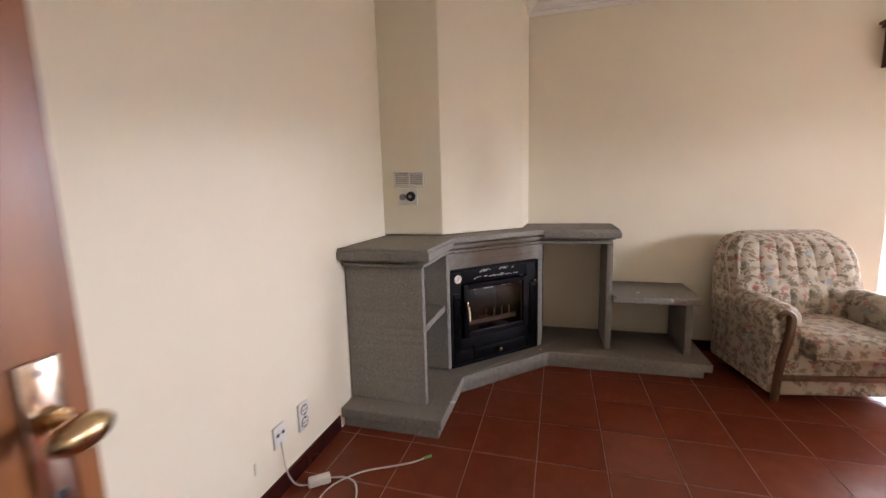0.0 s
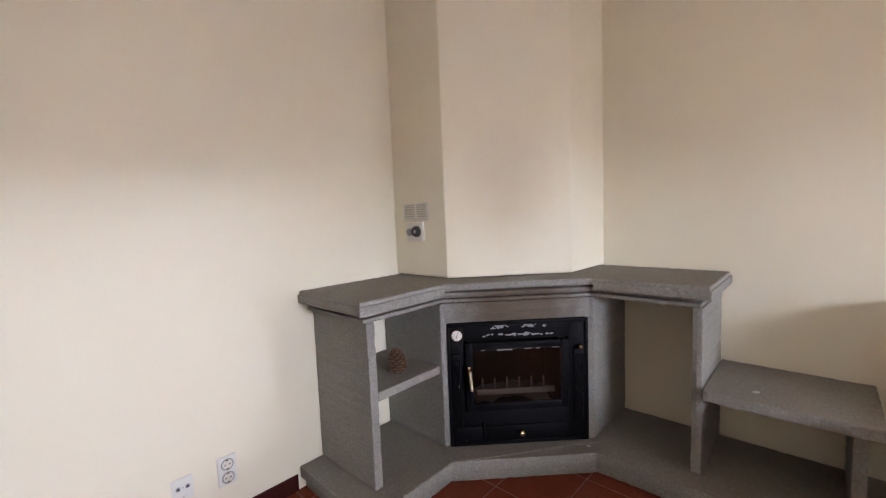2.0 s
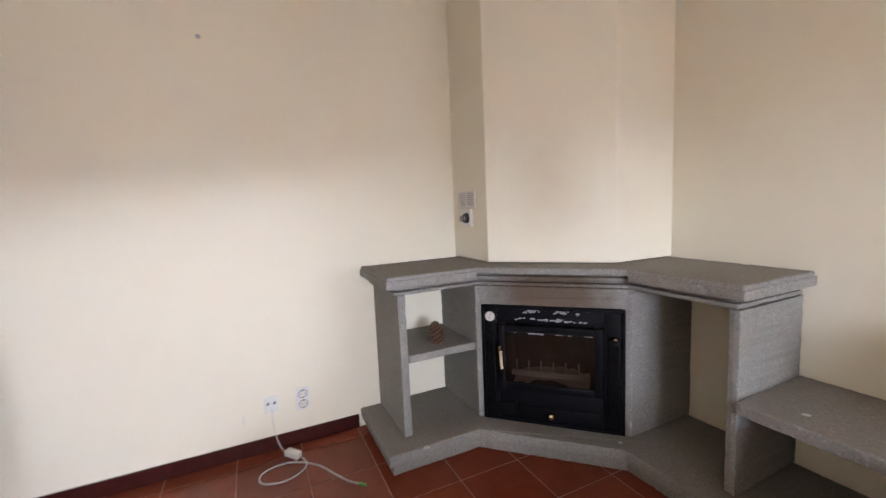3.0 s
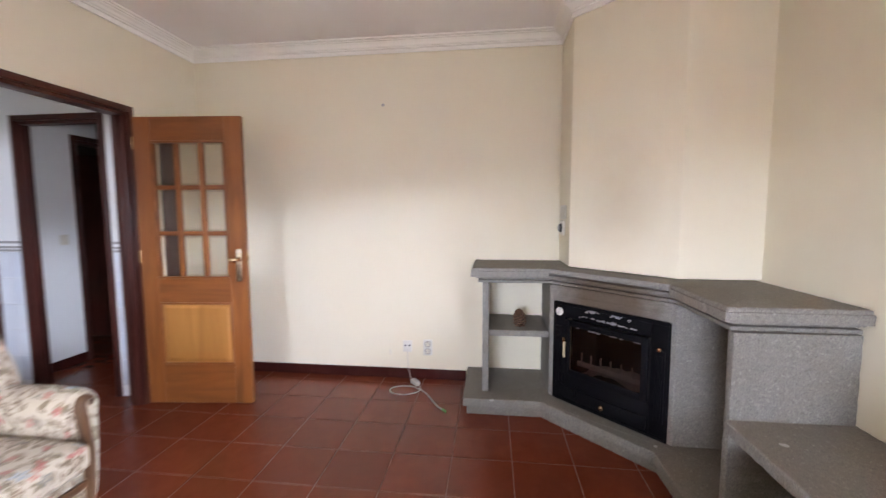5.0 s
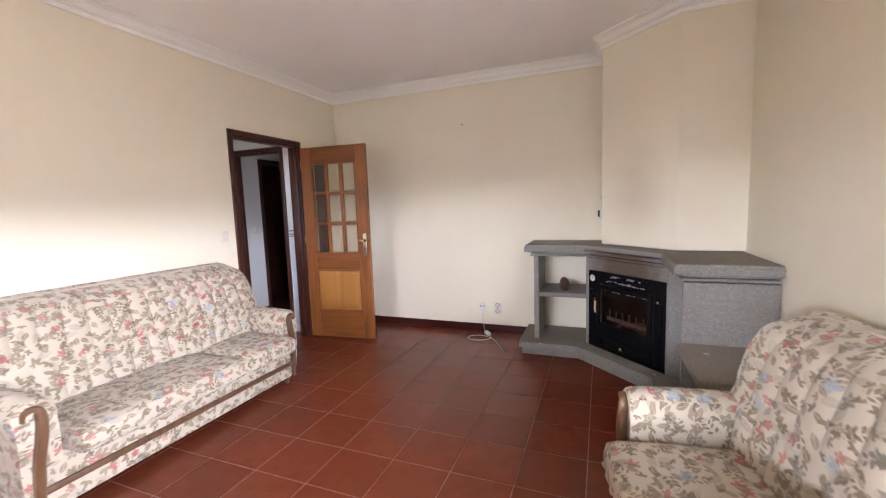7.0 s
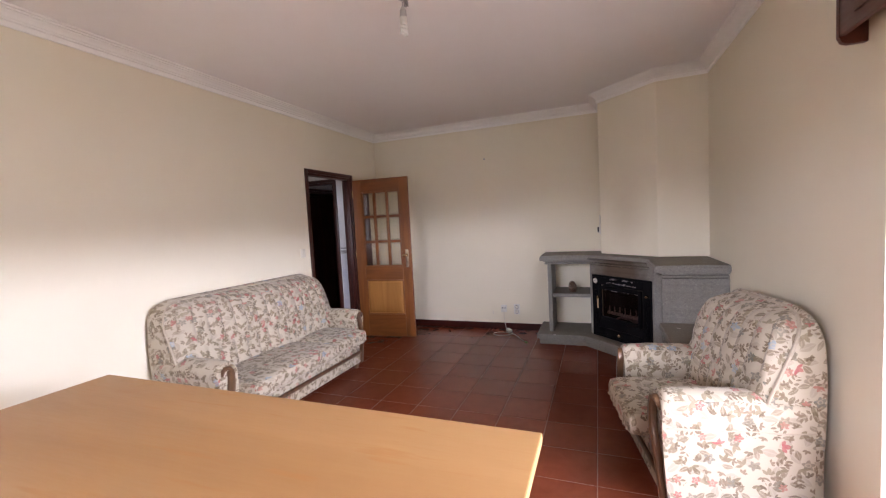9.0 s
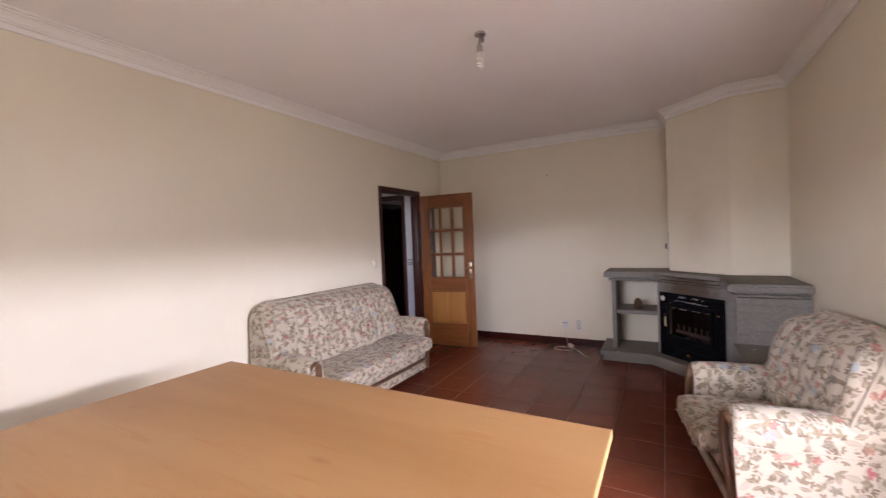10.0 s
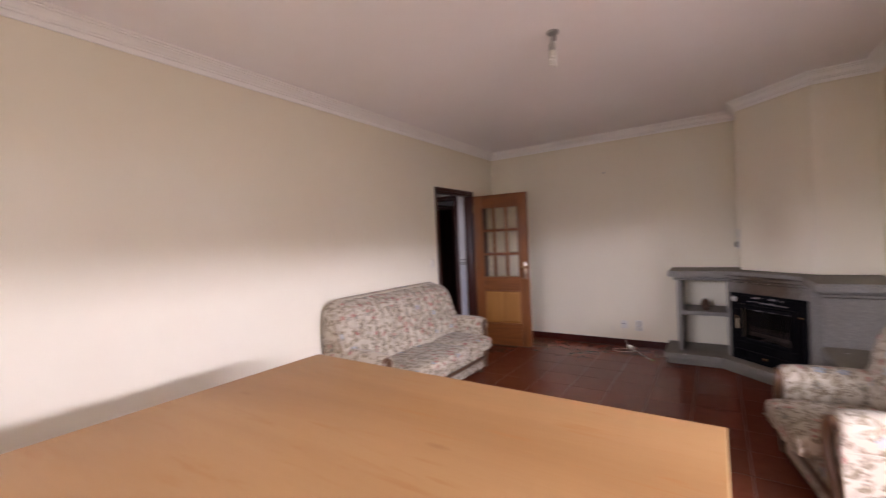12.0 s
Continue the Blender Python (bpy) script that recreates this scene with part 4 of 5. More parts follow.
# bare patches where the paint has come off
rng = random.Random(11)
bm = B()
for cx, cz, n, w, h in ((-0.09, 0.632, 22, 0.045, 0.010), (0.06, 0.632, 16, 0.035, 0.008), (0.14, 0.627, 4, 0.008, 0.006), (-0.06, 0.588, 26, 0.14, 0.006), (0.10, 0.585, 16, 0.10, 0.004)):
    for i in range(n):
        x, z = cx + rng.uniform(-w, w), cz + rng.uniform(-h, h)
        k = rng.randint(5, 7)
        r = rng.uniform(0.003, 0.010)
        ring = [(x + r * 1.5 * rng.uniform(0.5, 1.2) * math.cos(2 * math.pi * j / k), z + r * 0.6 * rng.uniform(0.5, 1.2) * math.sin(2 * math.pi * j / k)) for j in range(k)]
        y = -0.0124 - 0.00004 * i
        loft(bm, [[(a, y + 0.001, b) for a, b in ring], [(a, y - 0.0006, b) for a, b in ring]])
tagged(part("paint_flakes", bm, FLAKE, fire, "bare silvery patches of flaked paint", False), "", "", "", "stuff")
# firebox and grate behind the glass
for q in ((-0.26, 0.02, 0.15, -0.24, 0.30, 0.56), (0.222, 0.02, 0.15, 0.242, 0.30, 0.56), (-0.26, 0.30, 0.15, 0.242, 0.32, 0.56), (-0.26, 0.02, 0.14, 0.242, 0.32, 0.16), (-0.26, 0.02, 0.56, 0.242, 0.32, 0.58)):
    fire_box("firebox_wall", q, IRON_IN)
fire_box("grate_bar", (-0.215, 0.03, 0.250, 0.205, 0.045, 0.282), ASH)
for i in range(6):
    x = -0.185 + i * 0.066
    fire_box("grate_prong", (x - 0.004, 0.03, 0.282, x + 0.004, 0.04, 0.342), ASH, fire, 0.002)
bm = B()
rng = random.Random(3)
vs = [[bm.verts.new((-0.22 + 0.42 * i / 14, 0.07 + 0.22 * j / 6, 0.165 + 0.03 * rng.random() + 0.03 * math.sin(math.pi * i / 14))) for j in range(7)] for i in range(15)]
for i in range(14):
    for j in range(6):
        bm.faces.new((vs[i][j], vs[i + 1][j], vs[i + 1][j + 1], vs[i][j + 1]))
part("ash_bed", bm, ASH, fire, "grey wood ash")

# pine cone on the shelf
bm = B()
mats = []
rng = random.Random(8)
bmesh.ops.create_uvsphere(bm, u_segments=12, v_segments=10, radius=0.019, matrix=Matrix.Diagonal((1, 1, 1.7, 1)))
for i in range(70):
    f = (i + 0.5) / 70
    zz = 1 - 2 * f
    az = i * 2.39996
    rr = math.sqrt(max(0, 1 - zz * zz))
    d = Vector((rr * math.cos(az), rr * math.sin(az), zz * 0.75 + 0.25)).normalized()
    base = Vector((0.018 * rr * math.cos(az), 0.018 * rr * math.sin(az), 0.034 * zz))
    side = d.cross(Vector((0, 0, 1))).normalized()
    nrm = side.cross(d)
    wide = rr * (0.65 - 0.35 * zz)
    ln, wd = 0.012 + 0.018 * wide, 0.005 + 0.008 * wide
    ring = [base - side * wd * 0.5, base + side * wd * 0.5, base + d * ln * 0.8 + side * wd, base + d * ln + nrm * 0.003, base + d * ln * 0.8 - side * wd]
    a = [bm.verts.new(p + nrm * 0.0016) for p in ring]
    b = [bm.verts.new(p - nrm * 0.0016) for p in ring]
    bm.faces.new(a)
    bm.faces.new(b[::-1])
    for j in range(5):
        q = bm.faces.new((a[j], b[j], b[(j + 1) % 5], a[(j + 1) % 5]))
        q.material_index = 1 if j in (2, 3) else 0
bmesh.ops.recalc_face_normals(bm, faces=bm.faces[:])
cone = new("pine_cone", data("pine_cone", bm, [CONE, CONE_TIP]))
cone.matrix_world = pose(*P(0.335, 1.22), 0.564 + 0.055, 4, -5, 40) @ Matrix.Diagonal((1.18, 1.18, 1.50, 1))
tagged(cone, "brown dried open pine cone on the stone shelf", "pine cone")

# ventilation grille and fan control on the chimney breast
yv = YN - 0.905
gr = thing("vent_grille", "ivory plastic ventilation grille on the chimney breast", "vent")
bm = B()
box(bm, -0.653, yv - 0.004, 1.322, -0.449, yv, 1.418, 0.002, 1)
part("backing", bm, PLASTER, gr)
for s in (-0.640, -0.545):
    for i in range(6):
        bm = B()
        box(bm, s, yv - 0.010, 1.333 + i * 0.013, s + 0.083, yv - 0.003, 1.340 + i * 0.013, 0.0015, 1)
        part("slat", bm, IVORY, gr)
for q in ((-0.655, 1.320, -0.447, 1.330), (-0.655, 1.410, -0.447, 1.420), (-0.655, 1.330, -0.643, 1.410), (-0.459, 1.330, -0.447, 1.410), (-0.557, 1.330, -0.545, 1.410)):
    bm = B()
    box(bm, q[0], yv - 0.011, q[1], q[2], yv - 0.003, q[3], 0.002, 1)
    part("rim", bm, WHITE, gr)
for x in (-0.65, -0.452):
    for z in (1.325, 1.415):
        bm = B()
        rod(bm, (x, yv - 0.010, z), (x, yv - 0.0125, z), 0.003, None, 8)
        part("screw", bm, STEEL, gr)
fan = thing("fan_control", "white fan control box with a black dial", "switch")
bm = B()
box(bm, -0.622, yv - 0.018, 1.205, -0.490, yv, 1.312, 0.004)
part("body", bm, WHITE, fan)
bm = B()
rod(bm, (-0.535, yv - 0.018, 1.258), (-0.535, yv - 0.034, 1.258), 0.033, 0.029, 24)
part("dial", bm, BLACK, fan, "black round dial")
bm = B()
rod(bm, (-0.535, yv - 0.034, 1.258), (-0.535, yv - 0.036, 1.258), 0.011, None, 16)
part("cap", bm, GREY, fan)
bm = B()
rod(bm, (-0.592, yv - 0.018, 1.255), (-0.592, yv - 0.030, 1.255), 0.022, 0.020, 20)
box(bm, -0.595, yv - 0.036, 1.236, -0.589, yv - 0.028, 1.274, 0.001, 1)
part("knob", bm, GREY, fan, "grey knob")


# ---- sockets, switches, cable ----
def on_west(y, z):
    return Matrix.Translation((XW, y, z)) @ pose(0, 0, 0, 0, 0, 90)


def on_south(x, z, y=YS):
    return Matrix.Translation((x, y, z)) @ pose(0, 0, 0, 0, 0, 180)


# local: x along the wall, -y out of it
so = thing("double_socket", "white double wall socket above the skirting", "socket", on_west(1.842, 0.266))
bm = B()
box(bm, -0.038, -0.011, -0.066, 0.038, 0, 0.066, 0.004)
part("plate", bm, WHITE, so)
for z in (0.030, -0.030):
    # grey ring paints the shadow round the recessed cup
    bm = B()
    rod(bm, (0, -0.011, z), (0, -0.014, z), 0.026, None, 24)
    part("rim", bm, GREY, so, "grey ring coloured as the cup's shadow")
    bm = B()
    rod(bm, (0, -0.0138, z), (0, -0.0145, z), 0.0205, None, 24)
    part("cup", bm, IVORY, so, "round socket cup")
    for x in (-0.0095, 0.0095):
        bm = B()
        rod(bm, (x, -0.0144, z), (x, -0.0152, z), 0.0034, None, 10)
        part("pin_hole", bm, BLACK, so)
    for s in (1, -1):
        bm = B()
        box(bm, -0.004, -0.0158, z + s * 0.019 - 0.003, 0.004, -0.0142, z + s * 0.019 + 0.003, 0.0005, 1)
        part("earth_clip", bm, BRASS, so)
tv = thing("aerial_socket", "white aerial wall socket with two round ports", "socket", on_west(1.672, 0.272))
bm = B()
box(bm, -0.038, -0.010, -0.048, 0.038, 0, 0.048, 0.004)
part("plate", bm, WHITE, tv)
for x in (-0.017, 0.017):
    bm = B()
    rod(bm, (x, -0.010, 0.008), (x, -0.0145, 0.008), 0.0085, None, 16)
    part("port", bm, GREY, tv)
    bm = B()
    rod(bm, (x, -0.0144, 0.008), (x, -0.0150, 0.008), 0.0055, None, 12)
    part("port_hole", bm, BLACK, tv)
bm = B()
rod(bm, (0, -0.009, 0.008), (0, -0.012, 0.008), 0.003, None, 8)
part("screw", bm, STEEL, tv)


def wall_switch(name, label, m):
    s = thing(name, label, "switch", m)
    bm = B()
    box(bm, -0.036, -0.009, -0.046, 0.036, 0, 0.046, 0.004)
    part("plate", bm, IVORY, s)
    bm = B()
    loft(bm, [[(-0.022, -0.008, -0.03), (0.022, -0.008, -0.03), (0.022, -0.008, 0.03), (-0.022, -0.008, 0.03)], [(-0.021, -0.012, -0.029), (0.021, -0.012, -0.029), (0.021, -0.015, 0.029), (-0.021, -0.015, 0.029)]])
    part("rocker", bm, IVORY, s, "", False)


wall_switch("light_switch", "ivory rocker light switch beside the door", on_south(0.905, 1.180))
wall_switch("hall_light_switch", "ivory light switch on the hall wall", on_south(-0.69, 1.142, HY))

cab = thing("aerial_cable", "pale loose aerial cable with a coupling box on the floor", "cable")
bm = B()
tube(bm, spline([(XW + 0.010, 1.672, 0.245), (XW + 0.016, 1.673, 0.17), (XW + 0.022, 1.682, 0.09), (XW + 0.04, 1.700, 0.03), (XW + 0.07, 1.722, 0.008), (-0.640, 1.738, 0.014)], 6), 0.0028, 8)
part("lead", bm, CABLE, cab)
bm = B()
box(bm, -0.048, -0.021, 0.001, 0.048, 0.021, 0.036, 0.008, 3)
bx = part("coupling_box", bm, WHITE, cab, "white coupling box")
bx.matrix_world = pose(-0.615, 1.757, 0.0, 0, 0, 38)
bm = B()
tube(bm, spline([(-0.585, 1.785, 0.015), (-0.52, 1.815, 0.006), (-0.455, 1.79, 0.006), (-0.41, 1.70, 0.006), (-0.44, 1.60, 0.006), (-0.515, 1.59, 0.006), (-0.56, 1.66, 0.006), (-0.545, 1.76, 0.008), (-0.46, 1.865, 0.007), (-0.34, 1.935, 0.006), (-0.255, 1.985, 0.006), (-0.20, 2.035, 0.006)], 8), 0.0034, 8)
part("free_lead", bm, CABLE, cab)
bm = B()
tube(bm, [(-0.212, 2.025, 0.007), (-0.196, 2.039, 0.007), (-0.182, 2.053, 0.007)], 0.006, 8)
part("taped_end", bm, GREEN, cab, "green taped cable end")

bm = B()
rod(bm, (XW - 0.01, 1.497, 2.217), (XW + 0.012, 1.497, 2.219), 0.006, None, 10)
rod(bm, (XW + 0.010, 1.497, 2.219), (XW + 0.014, 1.497, 2.219), 0.011, None, 12)
solid("wall_nail", bm, STEEL, "small grey screw stuck in the cream wall", "screw")
# tiny beige wall plug near the sockets
bm = B()
box(bm, XW - 0.002, 1.520, 0.19, XW + 0.004, 1.532, 0.24, 0.001, 1)
solid("cable_clip", bm, IVORY, "small yellowed beige plug in the wall", "clip")

# ---- bare bulb on the ceiling ----
lx, ly = 2.275, 1.864
lamp = thing("ceiling_bulb", "bare white spiral energy-saving bulb hanging from its wire", "lamp")
bm = B()
rod(bm, (lx - 0.02, ly, ZC - 0.012), (lx - 0.02, ly, ZC), 0.034, 0.038, 20)
tube(bm, spline([(lx - 0.02, ly, ZC - 0.01), (lx - 0.02, ly, ZC - 0.035), (lx - 0.03, ly, ZC - 0.048), (lx - 0.042, ly, ZC - 0.038)], 5), 0.004, 8)
part("hook", bm, STEEL, lamp, "grey ceiling hook plate")
bm = B()
box(bm, lx - 0.055, ly - 0.012, ZC - 0.045, lx - 0.035, ly + 0.012, ZC - 0.018, 0.003)
part("terminal_block", bm, GREY, lamp)
bm = B()
tube(bm, spline([(lx - 0.045, ly, ZC - 0.04), (lx - 0.02, ly + 0.01, ZC - 0.03), (lx, ly, ZC - 0.045), (lx, ly, ZC - 0.068)], 6), 0.0035, 8)
part("wire", bm, GREY, lamp)
bm = B()
rod(bm, (lx, ly, 2.582), (lx, ly, 2.622), 0.021, 0.018, 20)
rod(bm, (lx, ly, 2.622), (lx, ly, 2.644), 0.018, 0.007, 20)
part("holder", bm, STEEL, lamp, "grey lamp holder")
bm = B()
rod(bm, (lx, ly, 2.546), (lx, ly, 2.584), 0.019, 0.021, 20)
part("bulb_base", bm, WHITE, lamp)
bm = B()
tube(bm, [(lx + 0.017 * math.cos(k * 0.5), ly + 0.017 * math.sin(k * 0.5), 2.546 - 0.056 * k / 44) for k in range(45)], 0.0062, 8)
part("spiral", bm, BULB, lamp, "white spiral tube")


# ---- settee and armchair ----
def soft_box(bm, x0, y0, z0, x1, y1, z1, r, puff=0.0):
    """A stuffed cushion."""
    box(bm, x0, y0, z0, x1, y1, z1)
    vs = [v for v in bm.verts if x0 - 1e-4 <= v.co.x <= x1 + 1e-4]
    bmesh.ops.subdivide_edges(bm, edges=list({e for v in vs for e in v.link_edges}), cuts=9, use_grid_fill=True)
    c = Vector(((x0 + x1) / 2, (y0 + y1) / 2, (z0 + z1) / 2))
    h = Vector(((x1 - x0) / 2, (y1 - y0) / 2, (z1 - z0) / 2))
    for v in bm.verts:
        p = v.co - c
        inner = Vector([max(-(h[i] - r), min(h[i] - r, p[i])) for i in range(3)])
        d = p - inner
        if d.length > 1e-6:
            p = inner + d.normalized() * min(r, d.length if d.length < r else r)
        fx, fy = 1 - abs(p.x / h.x) ** 2.5, 1 - abs(p.y / h.y) ** 2.5
        p.z += puff * fx * fy * (1 if p.z > 0 else -0.3)
        v.co = c + p + Vector((0, 0, 0.004 * noise.noise(Vector((v.co.x * 9, v.co.y * 9, 3)))))
    return bm


def settee(name, label, category, m, hw, seats, channels):
    """An upholstered seat with rolled arms and wooden trim; local: x across, -y forward."""
    t = thing(name, label, category, m)
    # frame body under the seat
    bm = B()
    box(bm, -hw - 0.12, -0.335, 0.055, hw + 0.12, 0.30, 0.315, 0.018, 3)
    part("base", bm, FABRIC, t)
    bm = B()
    box(bm, -hw - 0.095, -0.350, 0.150, hw + 0.095, -0.333, 0.185, 0.006)
    part("front_rail", bm, TRIM_WOOD, t, "dark varnished wooden rail")
    for x in (-hw - 0.07, hw + 0.07):
        for y in (-0.29, 0.25):
            bm = B()
            rod(bm, (x, y, 0.0), (x, y, 0.058), 0.018, 0.024, 14)
            part("foot", bm, TRIM_WOOD, t)
    # seat cushions, the long sofa's in two lengths
    joints = [-hw, hw] if seats == 1 else [-hw, hw * 0.36, hw]
    for xa, xb in zip(joints, joints[1:]):
        bm = B()
        soft_box(bm, xa + 0.001, -0.492 if seats > 1 else -0.462, 0.298, xb - 0.001, 0.14, 0.432, 0.045, 0.014)
        for v in bm.verts:
            v.co.z += 0.006 * noise.noise(Vector((v.co.x * 4, v.co.y * 5, hw)))
            if v.co.y < -0.40:
                v.co.y += 0.006 * noise.noise(Vector((v.co.x * 5, v.co.z * 9, hw + 3)))
        part("seat_cushion", bm, FABRIC, t)
        bm = B()
        tube(bm, [(xa + 0.03 + (xb - xa - 0.06) * i / 30, (-0.487 if seats > 1 else -0.457) - 0.004 * math.sin(i * 1.3), 0.332 + 0.006 * math.sin(i * 0.5)) for i in range(31)], 0.006, 6)
        part("piping", bm, PIPING, t, "pale corded seam")
    # rolled arms
    for s in (-1, 1):
        bm = B()
        rings = []
        for y, k, dz in ((-0.350, 0.90, -0.012), (-0.340, 0.97, -0.004), (-0.32, 1.0, 0), (-0.20, 1.02, 0.004), (-0.05, 1.0, 0.004), (0.10, 0.98, 0.0), (0.26, 0.97, -0.01)):
            cx, cz, r = hw + 0.082, 0.520, 0.085 * k
            ring = [(hw + 0.004, 0.09), (hw + 0.002, 0.30), (hw + 0.004, 0.44)]
            ring += [(cx + r * math.cos(q), cz + dz + r * 0.95 * math.sin(q)) for q in (radians(195 - 20 * j) for j in range(12))]
            ring += [(hw + 0.150, 0.43), (hw + 0.150, 0.30), (hw + 0.146, 0.18), (hw + 0.140, 0.075)]
            push = lambda z: y + (0.03 * max(0.0, (0.5 - z) / 0.45) ** 2 if y < -0.3 else 0.0)
            rings.append([(s * x, push(z), z) for x, z in ring])
        loft(bm, rings)
        part("arm", bm, FABRIC, t)
        bm = B()
        tube(bm, [(s * (hw + 0.150), -0.335 + 0.60 * i / 16, 0.437 + 0.003 * math.sin(i * 0.9)) for i in range(17)], 0.004, 6)
        part("piping", bm, PIPING, t, "pale corded seam")
        # curved wooden trim on the arm's front
        line = spline([(s * (hw + 0.125), -0.352, 0.515), (s * (hw + 0.118), -0.368, 0.552), (s * (hw + 0.085), -0.372, 0.560), (s * (hw + 0.066), -0.378, 0.530), (s * (hw + 0.072), -0.384, 0.44), (s * (hw + 0.090), -0.378, 0.33), (s * (hw + 0.098), -0.362, 0.20), (s * (hw + 0.098), -0.348, 0.06)], 6)
        bm = B()
        rings = []
        for i, p in enumerate(line):
            f = i / (len(line) - 1)
            wd = 0.008 + 0.011 * min(1, f * 2.2)
            d = (line[min(i + 1, len(line) - 1)] - line[max(i - 1, 0)]).normalized()
            sd = d.cross(Vector((0, 1, 0))).normalized()
            n = Vector((0, 1, 0))
            p = p + n * 0.010
            rings.append([p + sd * wd - n * 0.004, p + sd * wd * 0.6 - n * 0.013, p - sd * wd * 0.6 - n * 0.013, p - sd * wd - n * 0.004, p - sd * wd + n * 0.022, p + sd * wd + n * 0.022])
        loft(bm, rings)
        part("arm_trim", bm, TRIM_WOOD, t, "carved dark wooden arm trim")
    # channelled back
    bm = B()
    NU, NV = channels * 6, 26
    z0, z1 = 0.36, (0.982 if seats > 1 else 0.960)
    bw = hw + 0.135

    def back_at(u, v, front):
        # outline: straight sides, rounded shoulders
        r = 0.22 if front else 0.16
        z = z0 + (z1 - z0) * v
        over = max(0.0, z - (z1 - r)) / r
        half = bw - (r * 0.85) * (1 - math.sqrt(max(0.0, 1 - over ** 2.4)))
        half += 0.012 * math.sin(math.pi * min(1, v * 1.1))
        x = u * half
        if not front:
            return Vector((x, 0.318 - 0.015 * abs(u) ** 6 - 0.02 * v ** 6, z))
        y = (0.005 if seats > 1 else 0.045) + 0.125 * v
        row = 0.5 if v > 0.46 else 0.0
        ph = (u * 0.5 + 0.5) * channels + row
        groove = abs(math.sin(math.pi * ph)) ** 0.45
        mid = 1 - math.exp(-((v - 0.46) / 0.05) ** 2) * 0.8
        fade = max(0.0, 1 - (abs(u) ** 12)) * min(1, (1 - v) * 9)
        y -= (0.017 * groove * mid + 0.038 * math.sin(math.pi * v) ** 0.7) * fade
        edge_roll = max(abs(u) ** (60 if seats > 1 else 40), v ** 12)
        y += 0.105 * edge_roll * v ** 3 - 0.03 * (1 - v) ** 2
        z -= 0.012 * edge_roll * v
        return Vector((x, y + 0.003 * noise.noise(Vector((x * 14, z * 14, hw))), z))

    us = [-1 + 2 * i / NU for i in range(NU + 1)]
    vsn = [j / NV for j in range(NV + 1)]
    fr = [[bm.verts.new(back_at(u, v, True)) for v in vsn] for u in us]
    re = [[bm.verts.new(back_at(u, v, False)) for v in vsn] for u in us]
    for i in range(NU):
        for j in range(NV):
            bm.faces.new((fr[i][j], fr[i + 1][j], fr[i + 1][j + 1], fr[i][j + 1]))
            bm.faces.new((re[i][j], re[i][j + 1], re[i + 1][j + 1], re[i + 1][j]))
        bm.faces.new((fr[i][NV], fr[i + 1][NV], re[i + 1][NV], re[i][NV]))
        bm.faces.new((fr[i][0], re[i][0], re[i + 1][0], fr[i + 1][0]))
    for j in range(NV):
        bm.faces.new((fr[0][j], fr[0][j + 1], re[0][j + 1], re[0][j]))
        bm.faces.new((fr[NU][j], re[NU][j], re[NU][j + 1], fr[NU][j + 1]))
    bmesh.ops.recalc_face_normals(bm, faces=bm.faces[:])
    part("backrest", bm, FABRIC, t)
    bm = B()
    rim = [back_at(-1, j / 20, True) for j in range(4, 21)] + [back_at(-1 + 2 * i / 30, 1, True) for i in range(1, 30)] + [back_at(1, 1 - j / 20, True) for j in range(17)]
    tube(bm, [p + Vector((0, -0.001, 0.001)) for p in rim], 0.0075, 8)
    part("piping", bm, PIPING, t, "pale corded seam")
    # lower back panel and sides behind the arms
    bm = B()
    box(bm, -hw - 0.125, 0.20, 0.06, hw + 0.125, 0.314, 0.42, 0.015, 3)
    part("rear_panel", bm, FABRIC, t)
    return t


settee("sofa", "cream floral three-seat sofa with rolled arms and dark wooden trim", "sofa", pose(1.738, 0.222, 0, 0, 0, 180), 0.695, 3, 15)
settee("armchair", "cream floral armchair with channelled back and wooden trim", "armchair", pose(1.925, 3.372, 0, 0, 0, 10), 0.255, 1, 7)

# ---- a board behind the door, dried plaster on the stone ----
bm = B()
box(bm, -0.475, YS + 0.003, 0.0, -0.325, YS + 0.026, 2.0, 0.003)
solid("wooden_board", bm, DARK_WOOD, "dark brown wooden board upright on the wall behind the door", "board")
for x, y, z, size in ((0.955, 3.40, 0.536, 0.012), (-0.153, 2.367, 0.122, 0.014), (0.29, 3.233, 0.122, 0.010)):
    bm = B()
    bmesh.ops.create_icosphere(bm, subdivisions=3, radius=size)
    for v in bm.verts:
        v.co *= 1 + 0.7 * noise.noise(v.co * 60 + Vector((x, y, z)))
        v.co.z = max(-0.001, v.co.z * 0.12)
    ob = solid("plaster_splash", bm, PLASTER, "small pale splash of dried plaster on grey stone", "splash", m=pose(x, y, z))
    tagged(ob, "small pale splash of dried plaster on grey stone", "splash", "plaster splashes")

# ---- table ----
tb = thing("dining_table", "beech laminate dining table with a pale edge band", "table")
tx0, tx1, ty0, ty1, tz = 3.268, 4.66, 0.738, 2.685, 0.818
bm = B()
box(bm, tx0 + 0.002, ty0 + 0.002, tz - 0.027, tx1 - 0.002, ty1 - 0.002, tz, 0.0015, 1)
part("tabletop", bm, BEECH, tb)
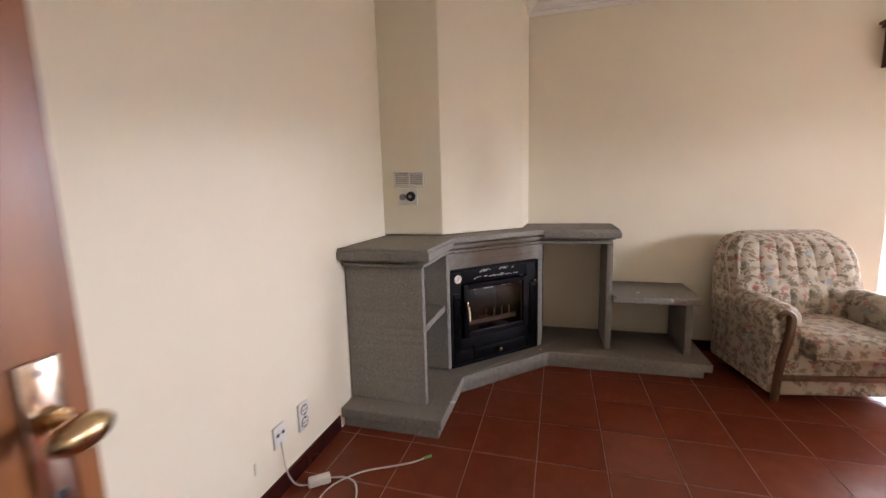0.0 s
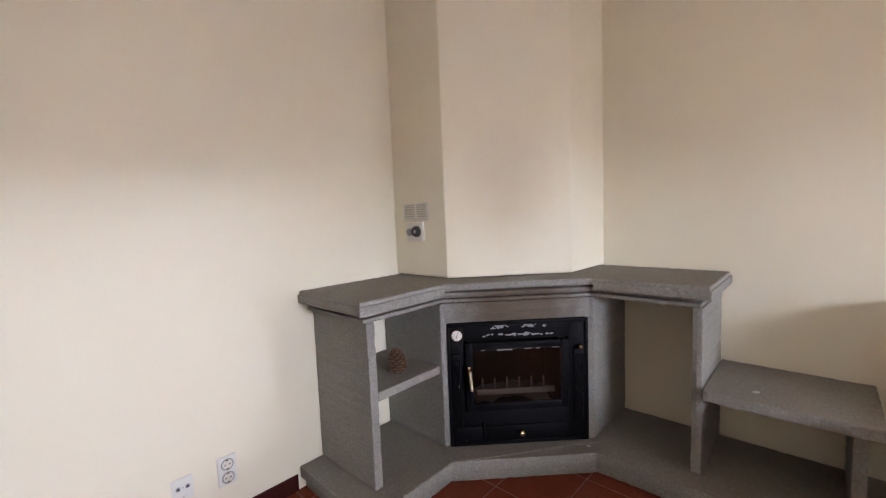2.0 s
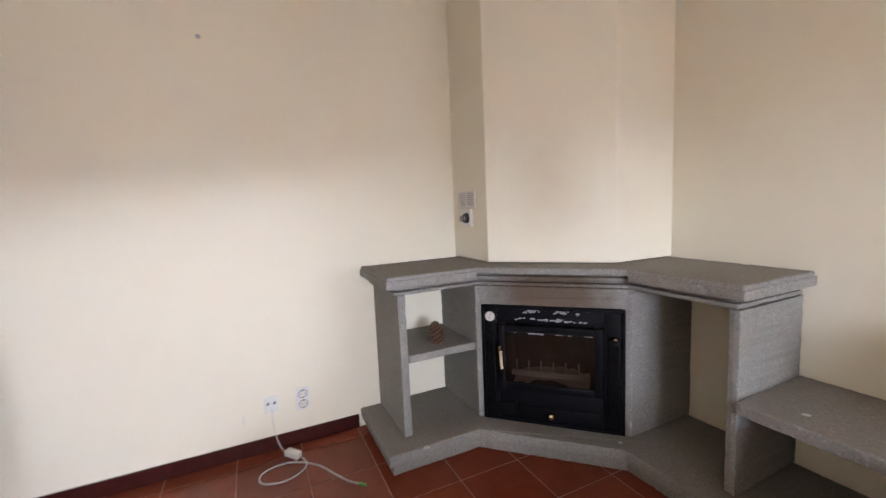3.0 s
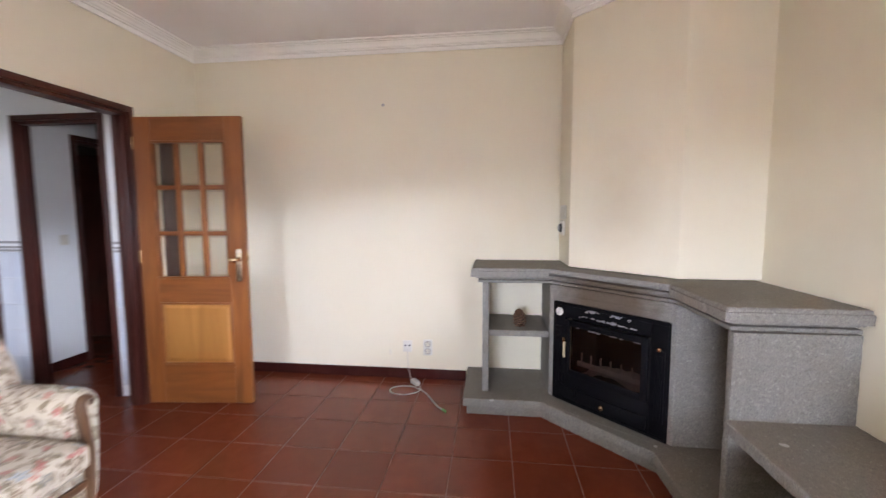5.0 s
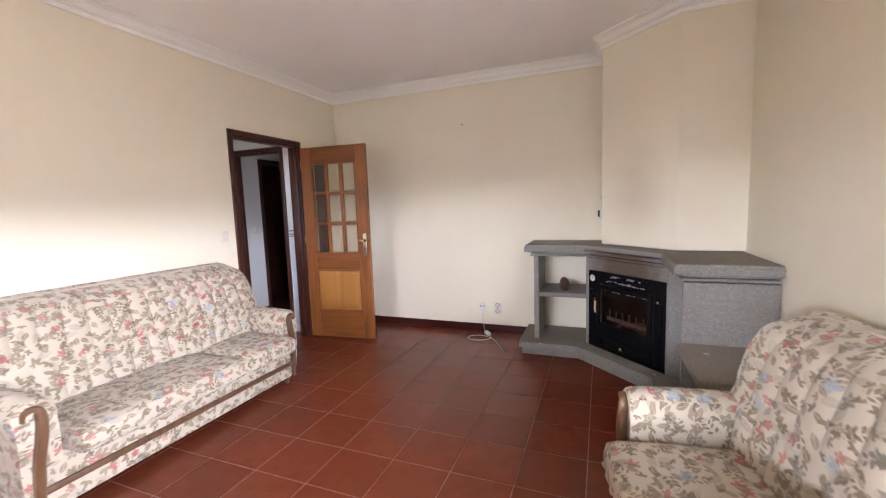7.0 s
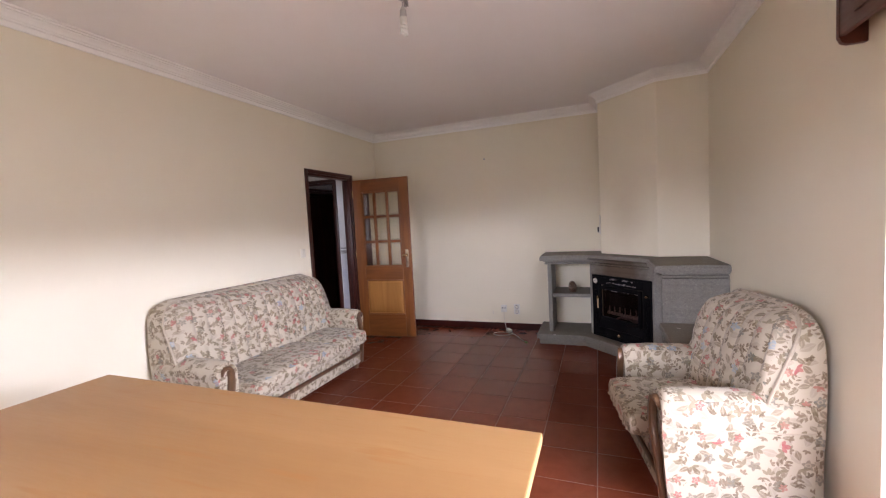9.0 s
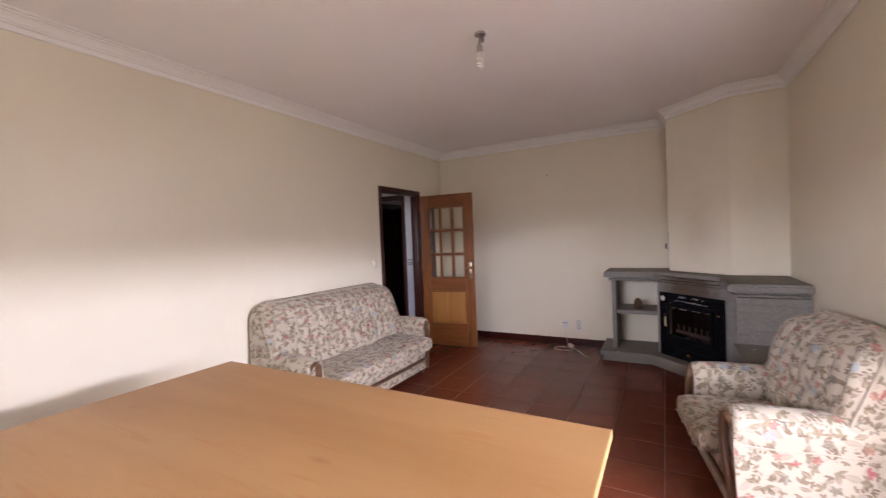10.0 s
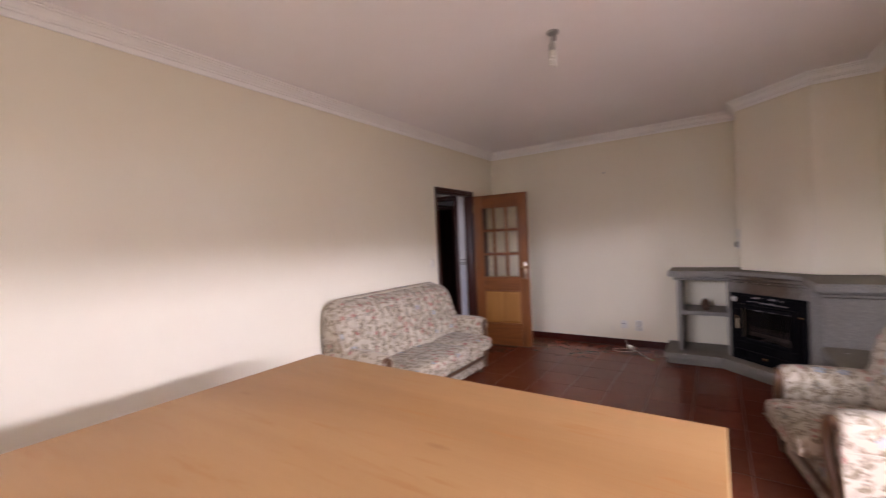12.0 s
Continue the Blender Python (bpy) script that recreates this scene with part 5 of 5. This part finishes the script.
for q in ((tx0, ty0, tx0 + 0.003, ty1), (tx1 - 0.003, ty0, tx1, ty1), (tx0 + 0.003, ty0, tx1 - 0.003, ty0 + 0.003), (tx0 + 0.003, ty1 - 0.003, tx1 - 0.003, ty1)):
    bm = B()
    box(bm, q[0], q[1], tz - 0.028, q[2], q[3], tz - 0.001, 0.001, 1)
    part("edge_band", bm, EDGE, tb, "pale edge band")
for q in ((tx0 + 0.09, ty0 + 0.09, tx1 - 0.09, ty0 + 0.11), (tx0 + 0.09, ty1 - 0.11, tx1 - 0.09, ty1 - 0.09), (tx0 + 0.09, ty0 + 0.11, tx0 + 0.11, ty1 - 0.11), (tx1 - 0.11, ty0 + 0.11, tx1 - 0.09, ty1 - 0.11)):
    bm = B()
    box(bm, q[0], q[1], tz - 0.10, q[2], q[3], tz - 0.028, 0.002, 1)
    part("apron", bm, BEECH, tb)
for x in (tx0 + 0.06, tx1 - 0.12):
    for y in (ty0 + 0.06, ty1 - 0.12):
        bm = B()
        box(bm, x, y, 0, x + 0.06, y + 0.06, tz - 0.028, 0.004)
        part("leg", bm, BEECH, tb)

# ---- skirting and floor tiles ----
bm = B()
box(bm, 0.003, -0.010, 0.001, 0.322, 0, 0.083, 0.002, 1)
skirt = data("tile", bm, SKIRT)
bm = B()
box(bm, 0.0, -0.0085, 0.0, 0.325, 0, 0.0825, 0.0)
skirt_back = data("backing", bm, SKIRT)


def skirting(name, label, start, turn, length):
    """A row of skirting tiles from start, along the wall."""
    s = thing(name, label, "baseboard", pose(*start, 0, 0, 0, turn), "", "structure")
    k = int(length / 0.325) + 1
    for i in range(k):
        f = min(1.0, (length - i * 0.325) / 0.325)
        if f < 0.05:
            continue
        for d in (skirt, skirt_back):
            o = new(d.name.split(".")[0], d)
            o.parent = s
            o.location = (i * 0.325, 0, 0)
            o.scale = (f, 1, 1)


skirting("baseboard_west", "dark red-brown tile skirting under the socket wall", (XW, YS), 90, 2.285)
skirting("baseboard_south", "dark red-brown tile skirting behind the sofa", (XE, YS), 180, XE - 0.79)
skirting("baseboard_north", "dark red-brown tile skirting behind the armchair", (XW + 2.135, YN), 0, WX0 - XW - 2.135)
skirting("baseboard_north_end", "dark red-brown tile skirting beyond the balcony door", (WX1, YN), 0, XE - WX1)
skirting("baseboard_hall", "dark tile skirting in the hall", (3.0, HY), 180, 3.0 - PX1 - 0.035)

floor = thing("floor", "glossy terracotta floor tiles with pale joints", "floor", None, "", "structure")
bm = B()
box(bm, XW - 0.1, YS - TS, -0.06, XE + 0.1, YN + TN, -0.0018)
box(bm, -2.95, HY - 0.1, -0.06, 3.05, YS - TS, -0.0018)
box(bm, -2.35, -3.65, -0.06, -0.25, HY - 0.1, -0.0018)
part("bed", bm, GROUT, floor, "", False)
TX, TY, OX, OY = 0.3175, 0.333, 1.588, 1.478
bm = B()
gx, gy = TX - 0.005, TY - 0.005
c = 0.0015
loft(bm, [[(r, r, z), (gx - r, r, z), (gx - r, gy - r, z), (r, gy - r, z)] for z, r in ((-0.012, 0.0), (-c * 0.8, 0.0), (0.0, c))])
tile = data("tile", bm, TILE)
rng = random.Random(4)
far = B()
for i in range(-16, 16):
    for j in range(-17, 9):
        x, y = OX + i * TX + 0.0025, OY + j * TY + 0.0025
        cx, cy = x + TX / 2, y + TY / 2
        if cx < -3.0 or cx > XE + 0.12 or cy > YN + 0.2 or cy < -3.6:
            continue
        if cy > YS - 0.2 and cx > XW - 0.14:
            o = new("tile", tile)
            o.parent = floor
            o.location = (x, y, rng.uniform(-0.00012, 0.0))
        elif (HY - 0.1 < cy < YS - 0.1 and -2.9 < cx < 2.95) or (-3.55 < cy <= HY - 0.1 and -2.25 < cx < -0.4):
            box(far, x, y, -0.012, x + gx, y + gy, 0.0)
stuff = part("hall_tiles", far, TILE, floor, "", False)
tagged(stuff, "", "", "", "stuff")
